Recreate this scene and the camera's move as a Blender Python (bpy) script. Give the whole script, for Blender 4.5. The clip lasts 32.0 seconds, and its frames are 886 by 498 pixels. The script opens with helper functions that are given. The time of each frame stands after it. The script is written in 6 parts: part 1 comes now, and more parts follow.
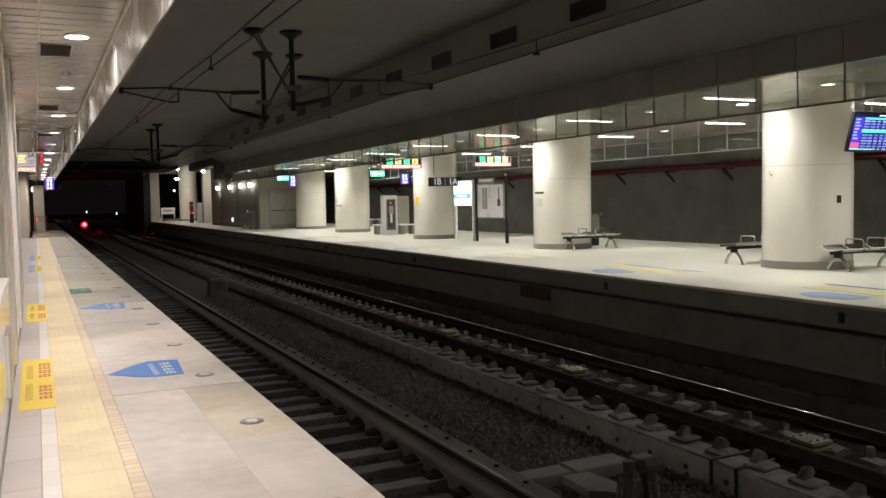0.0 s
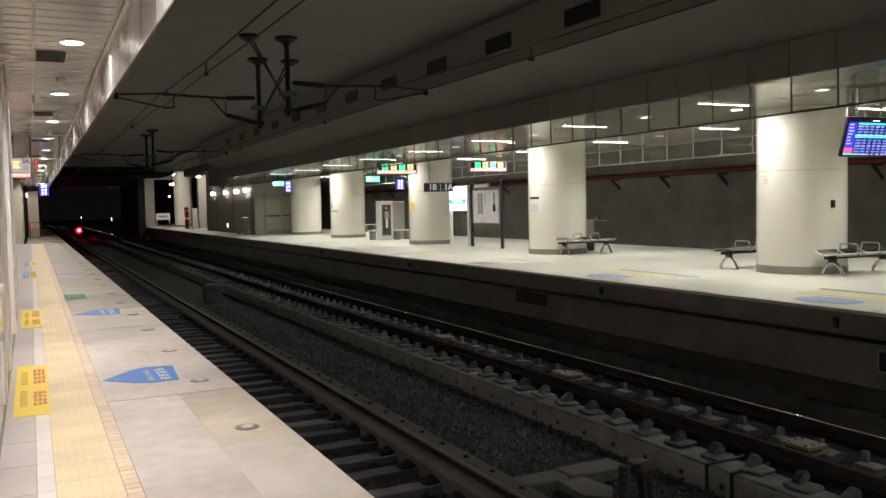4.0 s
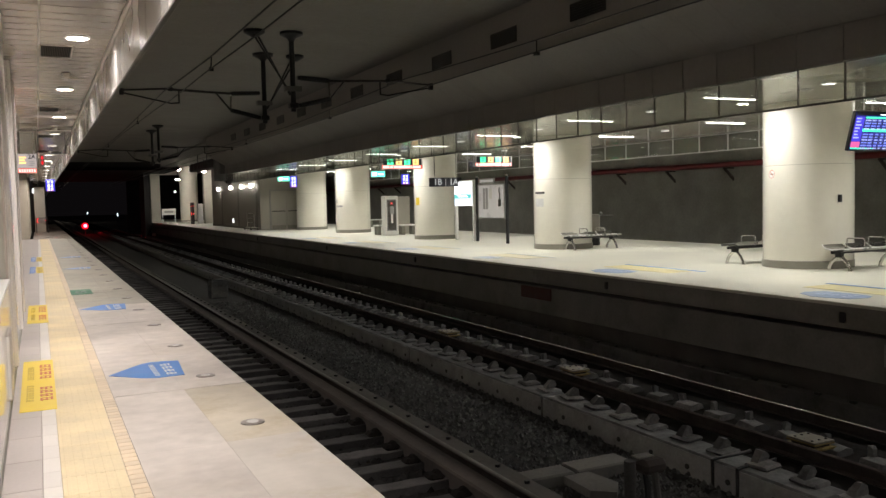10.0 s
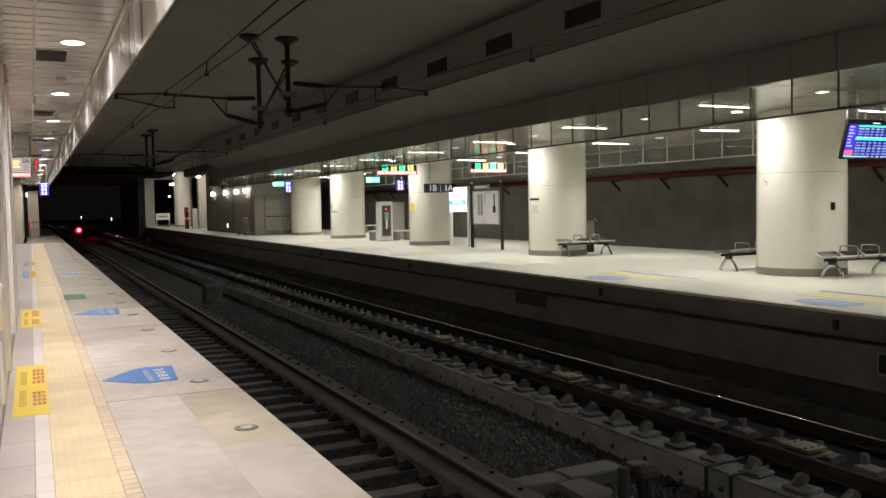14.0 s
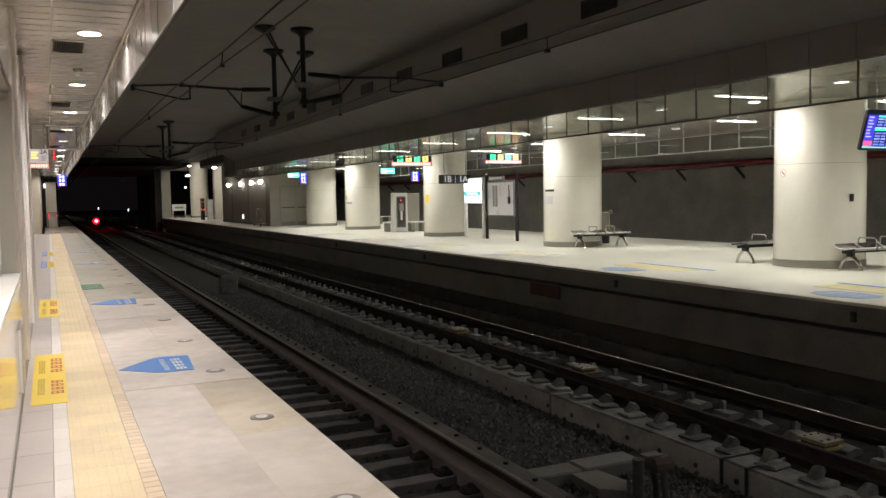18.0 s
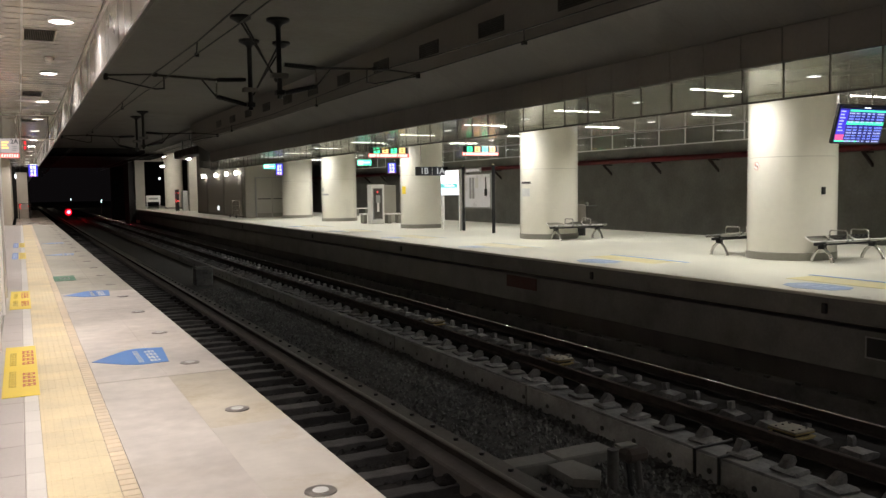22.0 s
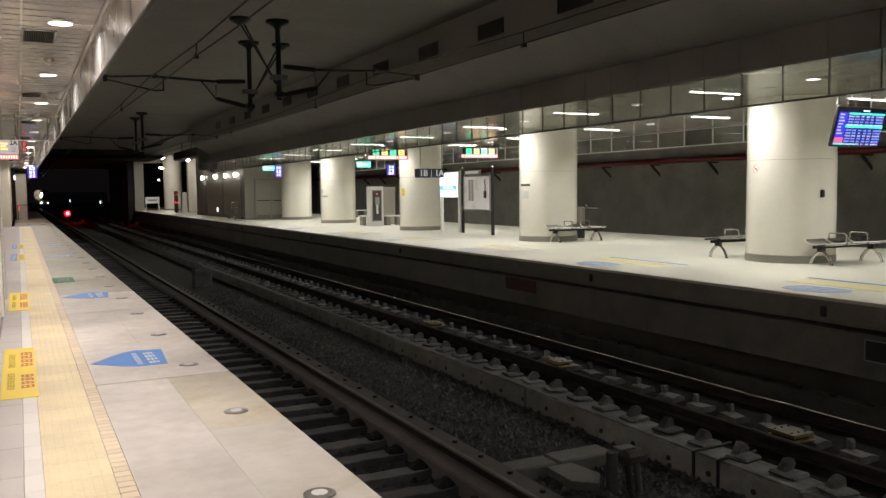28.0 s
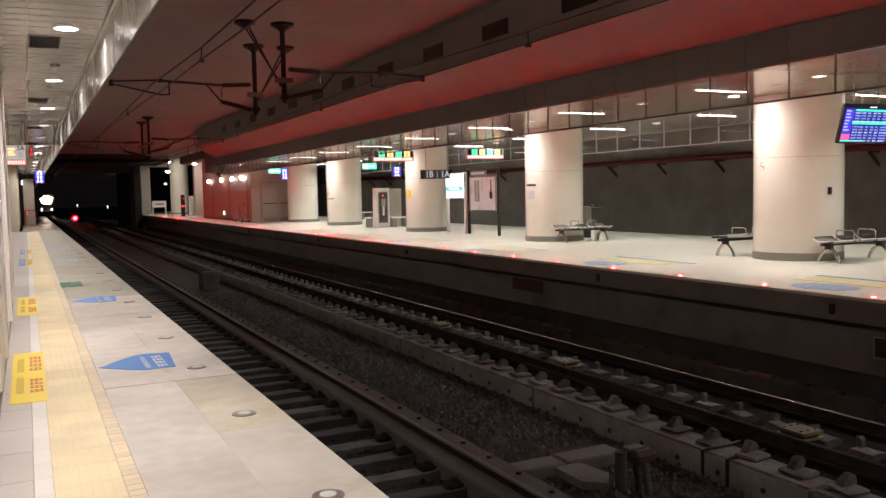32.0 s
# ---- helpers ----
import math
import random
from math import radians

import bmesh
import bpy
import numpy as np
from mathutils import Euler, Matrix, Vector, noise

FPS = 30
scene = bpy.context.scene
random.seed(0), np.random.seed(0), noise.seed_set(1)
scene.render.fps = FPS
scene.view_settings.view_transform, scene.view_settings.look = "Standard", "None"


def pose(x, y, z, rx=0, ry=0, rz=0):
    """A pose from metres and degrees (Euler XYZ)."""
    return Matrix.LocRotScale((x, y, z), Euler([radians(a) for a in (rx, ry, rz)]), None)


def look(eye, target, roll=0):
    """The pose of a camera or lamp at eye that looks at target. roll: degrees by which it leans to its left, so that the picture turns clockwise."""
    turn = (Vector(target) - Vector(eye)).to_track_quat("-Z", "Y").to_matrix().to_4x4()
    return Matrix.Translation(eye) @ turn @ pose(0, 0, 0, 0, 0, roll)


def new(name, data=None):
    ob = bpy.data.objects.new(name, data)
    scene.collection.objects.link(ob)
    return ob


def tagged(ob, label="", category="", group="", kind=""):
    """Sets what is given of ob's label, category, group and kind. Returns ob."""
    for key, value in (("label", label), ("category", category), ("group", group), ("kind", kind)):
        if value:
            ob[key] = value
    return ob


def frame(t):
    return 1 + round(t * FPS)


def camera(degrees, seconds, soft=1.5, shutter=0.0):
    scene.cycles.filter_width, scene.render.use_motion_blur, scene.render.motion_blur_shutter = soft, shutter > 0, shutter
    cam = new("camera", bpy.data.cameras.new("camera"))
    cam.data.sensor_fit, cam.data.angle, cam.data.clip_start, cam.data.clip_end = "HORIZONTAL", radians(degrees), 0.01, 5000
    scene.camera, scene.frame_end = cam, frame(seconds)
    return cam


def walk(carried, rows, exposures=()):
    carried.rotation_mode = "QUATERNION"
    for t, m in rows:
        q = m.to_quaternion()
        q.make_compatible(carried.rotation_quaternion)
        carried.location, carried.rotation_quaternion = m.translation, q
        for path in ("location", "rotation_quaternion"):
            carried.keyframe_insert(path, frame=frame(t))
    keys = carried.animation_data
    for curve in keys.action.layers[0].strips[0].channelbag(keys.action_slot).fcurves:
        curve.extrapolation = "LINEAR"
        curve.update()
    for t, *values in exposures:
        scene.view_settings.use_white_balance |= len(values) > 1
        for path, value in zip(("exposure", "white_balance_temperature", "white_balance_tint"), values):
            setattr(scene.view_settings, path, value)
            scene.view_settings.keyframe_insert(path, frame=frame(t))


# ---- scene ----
cam = camera(55.7, 32.0, soft=1.4)
WALK = [
    (0.0, pose(-0.005, 0.008, 1.549, 86.619, 1.149, -25.862)),
    (0.5, pose(-0.001, 0.006, 1.550, 86.457, 1.376, -26.122)),
    (1.0, pose(0.001, 0.013, 1.546, 86.453, 1.524, -25.974)),
    (1.5, pose(0.003, 0.005, 1.550, 86.517, 1.645, -25.796)),
    (2.0, pose(0.002, 0.010, 1.547, 86.679, 1.532, -25.746)),
    (2.5, pose(-0.005, 0.006, 1.554, 86.822, 1.406, -25.846)),
    (3.0, pose(-0.011, 0.008, 1.550, 87.025, 1.185, -26.043)),
    (3.5, pose(-0.008, -0.000, 1.549, 87.000, 1.226, -26.175)),
    (5.5, pose(-0.007, 0.004, 1.546, 86.526, 1.043, -25.884)),
    (6.0, pose(-0.005, 0.014, 1.544, 86.038, 1.206, -25.105)),
    (6.5, pose(-0.004, 0.008, 1.550, 86.266, 1.303, -24.142)),
    (7.0, pose(-0.002, 0.007, 1.548, 86.437, 1.282, -23.638)),
    (7.5, pose(-0.004, 0.007, 1.544, 86.414, 1.287, -24.119)),
    (8.0, pose(-0.001, 0.008, 1.544, 86.473, 1.395, -24.685)),
    (8.5, pose(-0.004, 0.003, 1.548, 86.610, 1.442, -25.123)),
    (9.0, pose(-0.007, 0.000, 1.548, 86.803, 1.336, -25.459)),
    (9.5, pose(-0.007, 0.004, 1.548, 86.814, 1.237, -25.802)),
    (10.0, pose(-0.001, 0.010, 1.549, 86.643, 1.298, -25.812)),
    (10.5, pose(-0.002, 0.010, 1.549, 86.725, 1.364, -25.821)),
    (11.0, pose(-0.001, 0.004, 1.550, 86.975, 1.357, -25.866)),
    (11.5, pose(-0.010, 0.006, 1.548, 87.030, 1.120, -25.863)),
    (12.0, pose(-0.004, 0.000, 1.547, 87.009, 1.009, -26.067)),
    (12.5, pose(0.004, 0.003, 1.549, 87.120, 0.949, -26.445)),
    (13.0, pose(0.000, 0.000, 1.550, 87.276, 0.900, -26.398)),
    (13.5, pose(-0.005, -0.001, 1.551, 87.218, 1.000, -26.162)),
    (14.0, pose(-0.007, 0.004, 1.550, 87.041, 1.035, -26.176)),
    (14.5, pose(-0.006, 0.007, 1.548, 86.883, 1.026, -26.152)),
    (16.5, pose(-0.008, 0.001, 1.547, 86.437, 0.833, -25.756)),
    (17.0, pose(-0.006, 0.004, 1.551, 86.456, 1.105, -24.704)),
    (17.5, pose(-0.010, -0.001, 1.549, 86.436, 1.080, -24.467)),
    (18.0, pose(-0.005, 0.009, 1.545, 86.467, 0.986, -25.168)),
    (18.5, pose(-0.008, -0.004, 1.547, 86.341, 1.081, -25.109)),
    (19.0, pose(-0.008, 0.002, 1.548, 86.235, 1.127, -24.999)),
    (19.5, pose(-0.008, 0.006, 1.541, 85.955, 0.996, -25.627)),
    (20.0, pose(-0.001, 0.005, 1.541, 85.587, 0.956, -26.255)),
    (20.5, pose(-0.002, 0.011, 1.541, 85.712, 1.072, -26.720)),
    (21.0, pose(0.002, 0.001, 1.547, 86.062, 1.140, -27.058)),
    (21.5, pose(-0.006, 0.005, 1.544, 86.029, 0.944, -26.961)),
    (22.0, pose(-0.003, 0.006, 1.541, 85.899, 0.798, -26.744)),
    (22.5, pose(-0.007, 0.001, 1.542, 85.701, 0.825, -26.526)),
    (23.0, pose(-0.002, 0.008, 1.541, 85.470, 0.721, -26.453)),
    (23.5, pose(-0.004, 0.007, 1.541, 85.399, 0.684, -26.299)),
    (24.0, pose(-0.007, 0.007, 1.544, 85.415, 0.643, -26.338)),
    (24.5, pose(-0.009, 0.002, 1.541, 85.432, 0.616, -26.612)),
    (25.0, pose(-0.008, 0.006, 1.543, 85.590, 0.710, -26.611)),
    (25.5, pose(-0.006, 0.006, 1.544, 85.689, 0.832, -26.690)),
    (27.5, pose(-0.005, 0.004, 1.543, 86.114, 0.709, -26.774)),
    (28.0, pose(-0.004, 0.009, 1.543, 86.036, 0.691, -26.802)),
    (28.5, pose(-0.002, 0.008, 1.547, 85.988, 0.761, -26.846)),
    (29.0, pose(0.001, 0.023, 1.541, 86.112, 0.861, -26.930)),
    (29.5, pose(0.001, 0.008, 1.545, 86.290, 1.045, -26.935)),
    (30.0, pose(-0.005, 0.000, 1.550, 86.334, 1.199, -26.747)),
    (30.5, pose(-0.007, 0.004, 1.546, 86.387, 1.218, -26.546)),
    (31.0, pose(-0.013, 0.012, 1.544, 86.319, 1.137, -26.609)),
    (31.5, pose(-0.006, 0.007, 1.544, 86.188, 1.177, -26.583)),
    (32.0, pose(-0.002, 0.010, 1.540, 86.121, 1.261, -26.395)),
]
TINTS = [
    (0.0, 0.0, 6480, 12), (32.0, 0.0, 6480, 12),
]
walk(cam, WALK, TINTS)

# ---- world: underground place, tunnel end open to a faint glow added to lift blacks ----
world = bpy.data.worlds.new("underground")
scene.world = world
world.use_nodes = True
world.node_tree.nodes["Background"].inputs["Color"].default_value = (1.0, 0.84, 0.92, 1)
world.node_tree.nodes["Background"].inputs["Strength"].default_value = 0.0034

NEAR_LAMP, FAR_LAMP, STRIP_GLOW, RED_GLOW = 70.0, 60.0, 18.0, 1750.0

# ---- plan, in metres ----
WALL_X, EDGE_X, FAR_EDGE, FAR_EDGE2 = -0.25, 1.57, 10.0, 18.9
Y0, Y1, PORTAL = -14.0, 92.0, 78.0
CEIL, TRACK_CEIL, RAIL_Z, BED_Z = 3.35, 5.45, -1.25, -1.74
GLASS_X, GLASS_Z = 0.82, 2.79
FAR_GLASS_Z, PANEL_Z = 2.77, 3.82
END_Y = 230.0


# ---- materials ----
def material(name, color, rough=0.6, metal=0.0, vary=0.12, scale=1.5, grain=40.0, bump=0.15, spread=0.0, dirt=None, coat=0.0, island=0.0):
    """Principled surface with stains at a large scale, grain at a small one, and an optional tone per piece."""
    m = bpy.data.materials.new(name)
    m.use_nodes = True
    nt = m.node_tree
    b = nt.nodes["Principled BSDF"]
    b.inputs["Metallic"].default_value = metal
    b.inputs["Coat Weight"].default_value = coat
    b.inputs["Coat Roughness"].default_value = 0.08
    geo = nt.nodes.new("ShaderNodeNewGeometry")
    n1 = nt.nodes.new("ShaderNodeTexNoise")
    n1.inputs["Scale"].default_value, n1.inputs["Detail"].default_value = scale, 6
    n2 = nt.nodes.new("ShaderNodeTexNoise")
    n2.inputs["Scale"].default_value, n2.inputs["Detail"].default_value = grain, 3
    for n in (n1, n2):
        nt.links.new(geo.outputs["Position"], n.inputs["Vector"])
    add = nt.nodes.new("ShaderNodeMath")
    add.operation = "MULTIPLY_ADD"
    add.inputs[1].default_value = 0.35
    nt.links.new(n2.outputs["Fac"], add.inputs[0])
    nt.links.new(n1.outputs["Fac"], add.inputs[2])
    ramp = nt.nodes.new("ShaderNodeMapRange")
    ramp.inputs["From Min"].default_value, ramp.inputs["From Max"].default_value = 0.4, 0.95
    ramp.inputs["To Min"].default_value, ramp.inputs["To Max"].default_value = 1 - vary, 1 + vary
    nt.links.new(add.outputs[0], ramp.inputs["Value"])
    last = ramp.outputs[0]
    if spread or island:
        info = nt.nodes.new("ShaderNodeObjectInfo") if spread else geo
        r2 = nt.nodes.new("ShaderNodeMapRange")
        r2.inputs["To Min"].default_value, r2.inputs["To Max"].default_value = 1 - (spread or island), 1 + (spread or island)
        nt.links.new(info.outputs["Random" if spread else "Random Per Island"], r2.inputs["Value"])
        mul = nt.nodes.new("ShaderNodeMath")
        mul.operation = "MULTIPLY"
        nt.links.new(last, mul.inputs[0])
        nt.links.new(r2.outputs[0], mul.inputs[1])
        last = mul.outputs[0]
    col = nt.nodes.new("ShaderNodeVectorMath")
    col.operation = "SCALE"
    col.inputs[0].default_value = color
    nt.links.new(last, col.inputs["Scale"])
    out = col.outputs[0]
    if dirt:
        dcol, amount, dscale = dirt
        n3 = nt.nodes.new("ShaderNodeTexNoise")
        n3.inputs["Scale"].default_value, n3.inputs["Detail"].default_value = dscale, 8
        n3.inputs["Roughness"].default_value = 0.7
        nt.links.new(geo.outputs["Position"], n3.inputs["Vector"])
        r3 = nt.nodes.new("ShaderNodeMapRange")
        r3.inputs["From Min"].default_value, r3.inputs["From Max"].default_value = 0.5, 0.75
        r3.inputs["To Max"].default_value = amount
        nt.links.new(n3.outputs["Fac"], r3.inputs["Value"])
        mix = nt.nodes.new("ShaderNodeMix")
        mix.data_type = "RGBA"
        nt.links.new(r3.outputs[0], mix.inputs["Factor"])
        nt.links.new(out, mix.inputs["A"])
        mix.inputs["B"].default_value = (*dcol, 1)
        out = mix.outputs["Result"]
    nt.links.new(out, b.inputs["Base Color"])
    rr = nt.nodes.new("ShaderNodeMapRange")
    rr.inputs["From Min"].default_value, rr.inputs["From Max"].default_value = 0.3, 0.7
    rr.inputs["To Min"].default_value, rr.inputs["To Max"].default_value = max(0.02, rough * 0.8), min(1, rough * 1.2)
    nt.links.new(n1.outputs["Fac"], rr.inputs["Value"])
    nt.links.new(rr.outputs[0], b.inputs["Roughness"])
    if bump:
        bp = nt.nodes.new("ShaderNodeBump")
        bp.inputs["Strength"].default_value, bp.inputs["Distance"].default_value = bump, 0.01
        nt.links.new(n2.outputs["Fac"], bp.inputs["Height"])
        nt.links.new(bp.outputs[0], b.inputs["Normal"])
    return m


def glowing(name, color, strength):
    m = bpy.data.materials.new(name)
    m.use_nodes = True
    b = m.node_tree.nodes["Principled BSDF"]
    b.inputs["Base Color"].default_value = (0.02, 0.02, 0.02, 1)
    b.inputs["Emission Color"].default_value = (*color, 1)
    b.inputs["Emission Strength"].default_value = strength
    return m


def glass(name, color=(0.9, 0.95, 0.93), rough=0.02, clear=0.0):
    m = bpy.data.materials.new(name)
    m.use_nodes = True
    b = m.node_tree.nodes["Principled BSDF"]
    b.inputs["Base Color"].default_value = (*color, 1)
    b.inputs["Roughness"].default_value = rough
    b.inputs["Transmission Weight"].default_value = 1.0
    b.inputs["IOR"].default_value = 1.45
    return m


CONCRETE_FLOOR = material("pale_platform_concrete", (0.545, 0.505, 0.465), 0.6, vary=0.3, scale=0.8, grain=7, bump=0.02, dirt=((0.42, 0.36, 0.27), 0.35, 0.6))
FAR_FLOOR = material("pale_terrazzo", (0.72, 0.705, 0.61), 0.38, vary=0.13, scale=0.6, grain=30, bump=0.03)
for floor in (CONCRETE_FLOOR,):
    floor.node_tree.nodes["Principled BSDF"].inputs["Specular IOR Level"].default_value = 0.25
GREY_TILE = material("grey_floor_tile", (0.48, 0.44, 0.415), 0.4, vary=0.12, spread=0.05, bump=0.04)
WHITE_TILE = material("white_line_tile", (0.68, 0.65, 0.61), 0.4, vary=0.06, spread=0.04, bump=0.03)
TACTILE = material("yellow_tactile_tile", (0.71, 0.60, 0.385), 0.6, vary=0.16, scale=2, spread=0.05, bump=0.06)
BROWN_TILE = material("tan_edge_tile", (0.64, 0.525, 0.375), 0.5, vary=0.12, spread=0.08, bump=0.06)
EDGE_PANEL = material("brushed_edge_panel", (0.55, 0.54, 0.52), 0.27, metal=0.85, vary=0.06, scale=1.0, bump=0.01)
STAINED_FLOOR = material("stained_platform_concrete", (0.53, 0.495, 0.445), 0.6, vary=0.22, scale=0.9, grain=7, bump=0.02, dirt=((0.40, 0.32, 0.18), 0.85, 1.3))
brushed = EDGE_PANEL.node_tree.nodes["Principled BSDF"]
brushed.inputs["Anisotropic"].default_value = 0.72
grain_way = EDGE_PANEL.node_tree.nodes.new("ShaderNodeCombineXYZ")
grain_way.inputs[2].default_value = 1.0
EDGE_PANEL.node_tree.links.new(grain_way.outputs[0], brushed.inputs["Tangent"])
# darker concrete for the slabs from about 14 m on
DARKER_FLOOR = material("darker_platform_concrete", (0.40, 0.378, 0.315), 0.6, vary=0.25, scale=0.9, grain=7, bump=0.02, dirt=((0.30, 0.275, 0.20), 0.6, 1.0))
JOINT = material("dark_joint", (0.07, 0.06, 0.052), 0.8, vary=0.2)
TRACK_CONC = material("sooty_concrete", (0.105, 0.105, 0.103), 0.85, vary=0.35, scale=2.0, grain=25, bump=0.4, dirt=((0.035, 0.034, 0.033), 0.85, 2.2))
FACE_CONC = material("sooty_platform_face", (0.20, 0.198, 0.188), 0.85, vary=0.25, scale=1.2, grain=20, bump=0.2, dirt=((0.07, 0.068, 0.064), 0.6, 0.8))
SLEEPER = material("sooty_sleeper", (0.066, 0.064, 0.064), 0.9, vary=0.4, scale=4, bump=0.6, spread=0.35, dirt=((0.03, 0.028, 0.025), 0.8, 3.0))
FASTENER = material("pale_fastener_block", (0.132, 0.131, 0.13), 0.9, vary=0.5, scale=9, spread=0.35, bump=0.5, dirt=((0.045, 0.042, 0.04), 0.9, 7.0))
# paler than the plinth top: the near lamps' light is in its colour
PLINTH_FACE = material("lit_concrete_face", (0.285, 0.29, 0.292), 0.85, vary=0.3, scale=1.6, grain=25, bump=0.3, dirt=((0.07, 0.068, 0.06), 0.6, 1.8))
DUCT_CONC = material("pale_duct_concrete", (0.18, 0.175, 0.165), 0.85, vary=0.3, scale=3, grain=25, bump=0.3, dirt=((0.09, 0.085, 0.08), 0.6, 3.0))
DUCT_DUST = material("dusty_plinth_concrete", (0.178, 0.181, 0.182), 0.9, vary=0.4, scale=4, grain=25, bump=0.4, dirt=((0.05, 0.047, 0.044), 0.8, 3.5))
# RECESS: dark tone that holds the shade under the platform
RECESS = material("recess_shade_tone", (0.12, 0.116, 0.112), 0.9, vary=0.3)
# near-black tone for the beds between and beside the rails
BLACK_BED = material("near_black_bed", (0.026, 0.0245, 0.024), 0.95, vary=0.5, scale=3, bump=0.6, dirt=((0.045, 0.043, 0.042), 0.6, 4.0))
BROWN_FLOOR = material("worn_brown_floor", (0.30, 0.25, 0.20), 0.3, vary=0.2, scale=0.8, bump=0.03)
BEIGE_STUB = material("dull_beige_wall", (0.62, 0.57, 0.48), 0.6, vary=0.1, scale=0.8)
BROWN_BOX = material("rusty_box", (0.075, 0.06, 0.052), 0.8, vary=0.3, scale=8)
BROWN_TRIM = material("brown_wall_trim", (0.32, 0.20, 0.15), 0.3, metal=0.3, vary=0.1)
GRAVEL = material("grey_ballast", (0.07, 0.07, 0.067), 0.95, vary=0.45, scale=9, grain=70, bump=0.8)
STONE = material("ballast_stone", (0.112, 0.114, 0.113), 0.9, vary=0.35, scale=14, bump=0.3, island=0.42)
RAIL_RUST = material("rusty_rail", (0.055, 0.047, 0.044), 0.8, metal=0.1, vary=0.25, scale=6, bump=0.2)
for dull in (SLEEPER, GRAVEL, TRACK_CONC, RECESS, DUCT_DUST):
    dull.node_tree.nodes["Principled BSDF"].inputs["Specular IOR Level"].default_value = 0.15
for matte in (BLACK_BED, RAIL_RUST):
    matte.node_tree.nodes["Principled BSDF"].inputs["Specular IOR Level"].default_value = 0.0
RAIL_DULL = material("dull_rail_head", (0.095, 0.082, 0.072), 0.4, metal=0.5, vary=0.3, scale=5, bump=0.1)
BEAM = material("dusty_side_beam", (0.12, 0.112, 0.105), 0.85, vary=0.3, scale=2.0, grain=25, bump=0.3, dirt=((0.06, 0.055, 0.05), 0.8, 2.0))
RAIL_TOP = material("polished_rail_head", (0.33, 0.325, 0.32), 0.09, metal=1.0, vary=0.25, bump=0.0)
CEIL_CONC = material("painted_track_ceiling", (0.265, 0.256, 0.235), 0.85, vary=0.16, scale=0.45, grain=8, bump=0.15, dirt=((0.19, 0.175, 0.155), 0.6, 0.4))
PANEL = material("grey_fascia_panel", (0.262, 0.25, 0.232), 0.55, vary=0.15, scale=0.7, grain=15, spread=0.045, bump=0.05, dirt=((0.22, 0.21, 0.19), 0.5, 0.8))
VENT_STRIP = material("grey_plaster_strip", (0.27, 0.258, 0.24), 0.85, vary=0.12, scale=0.8, grain=12, bump=0.1)
BLACK = material("black_paint", (0.015, 0.015, 0.016), 0.45, vary=0.2)
DARK_STEEL = material("dark_steel", (0.05, 0.047, 0.045), 0.5, metal=0.4, vary=0.2)
COLLAR = material("dull_grey_casting", (0.16, 0.155, 0.145), 0.6, vary=0.15)
BIN_GREY = material("grey_brown_bin", (0.20, 0.18, 0.15), 0.5, vary=0.12, scale=4)
COLUMN_JOINT = material("column_joint_filler", (0.47, 0.45, 0.39), 0.5, vary=0.1)
FRAME = material("brown_metal_frame", (0.10, 0.09, 0.08), 0.4, metal=0.6, vary=0.1)
LIGHT_FRAME = material("brushed_frame", (0.6, 0.58, 0.55), 0.35, metal=0.8, vary=0.08)
YELLOWED_FLOOR = material("yellowed_platform_concrete", (0.52, 0.472, 0.385), 0.6, vary=0.22, scale=0.9, grain=7, bump=0.02, dirt=((0.36, 0.29, 0.16), 0.7, 2.2))
STUD_RING = material("worn_stud_steel", (0.27, 0.245, 0.225), 0.42, metal=0.5, vary=0.35, scale=14)
STUD_LENS = material("clear_stud_lens", (0.78, 0.78, 0.76), 0.2, vary=0.08, scale=20, bump=0.0)
FLAT_BLACK = material("flat_black", (0.014, 0.012, 0.011), 1.0, vary=0.5, scale=20, bump=0.6)
FLAT_BLACK.node_tree.nodes["Principled BSDF"].inputs["Specular IOR Level"].default_value = 0.1
RAIL_BASE = material("sooty_rail_base", (0.08, 0.069, 0.062), 0.95, vary=0.4, scale=3, bump=0.5, dirt=((0.03, 0.027, 0.024), 0.8, 2.5))
HIGHLIGHT_STEEL = material("highlight_steel", (0.82, 0.81, 0.79), 0.3, metal=0.6, vary=0.05, bump=0.0)
SEAT_STEEL = material("brushed_seat_steel", (0.50, 0.495, 0.485), 0.18, metal=0.95, vary=0.06, bump=0.02)
GLOSS_TRIM = material("glossy_white_trim", (0.93, 0.90, 0.87), 0.07, metal=0.0, vary=0.03, bump=0.0, coat=1.0)
MORTAR = material("grey_beige_mortar", (0.36, 0.325, 0.28), 0.8, vary=0.15)
RED_STRIP = glowing("red_strip_led", (1.0, 0.02, 0.03), 2.5)
STEEL = material("stainless_steel", (0.62, 0.61, 0.59), 0.25, metal=1.0, vary=0.08, bump=0.02)
COLUMN = material("enamel_column_panel", (0.76, 0.74, 0.65), 0.2, vary=0.06, scale=0.8, grain=8, bump=0.02, coat=0.3)
PLINTH = material("grey_stone_plinth", (0.26, 0.25, 0.21), 0.5, vary=0.12)
WALL_GLOSS = material("glossy_beige_panel", (0.61, 0.54, 0.48), 0.09, metal=0.25, vary=0.04, scale=0.7, bump=0.015, coat=0.6)
CEIL_PANEL = material("white_ceiling_panel", (0.40, 0.365, 0.328), 0.24, metal=0.3, vary=0.06, scale=0.7, bump=0.02)
FAR_CEIL = material("pale_ceiling_panel", (0.44, 0.42, 0.375), 0.17, metal=0.25, vary=0.06, scale=0.7, bump=0.02)
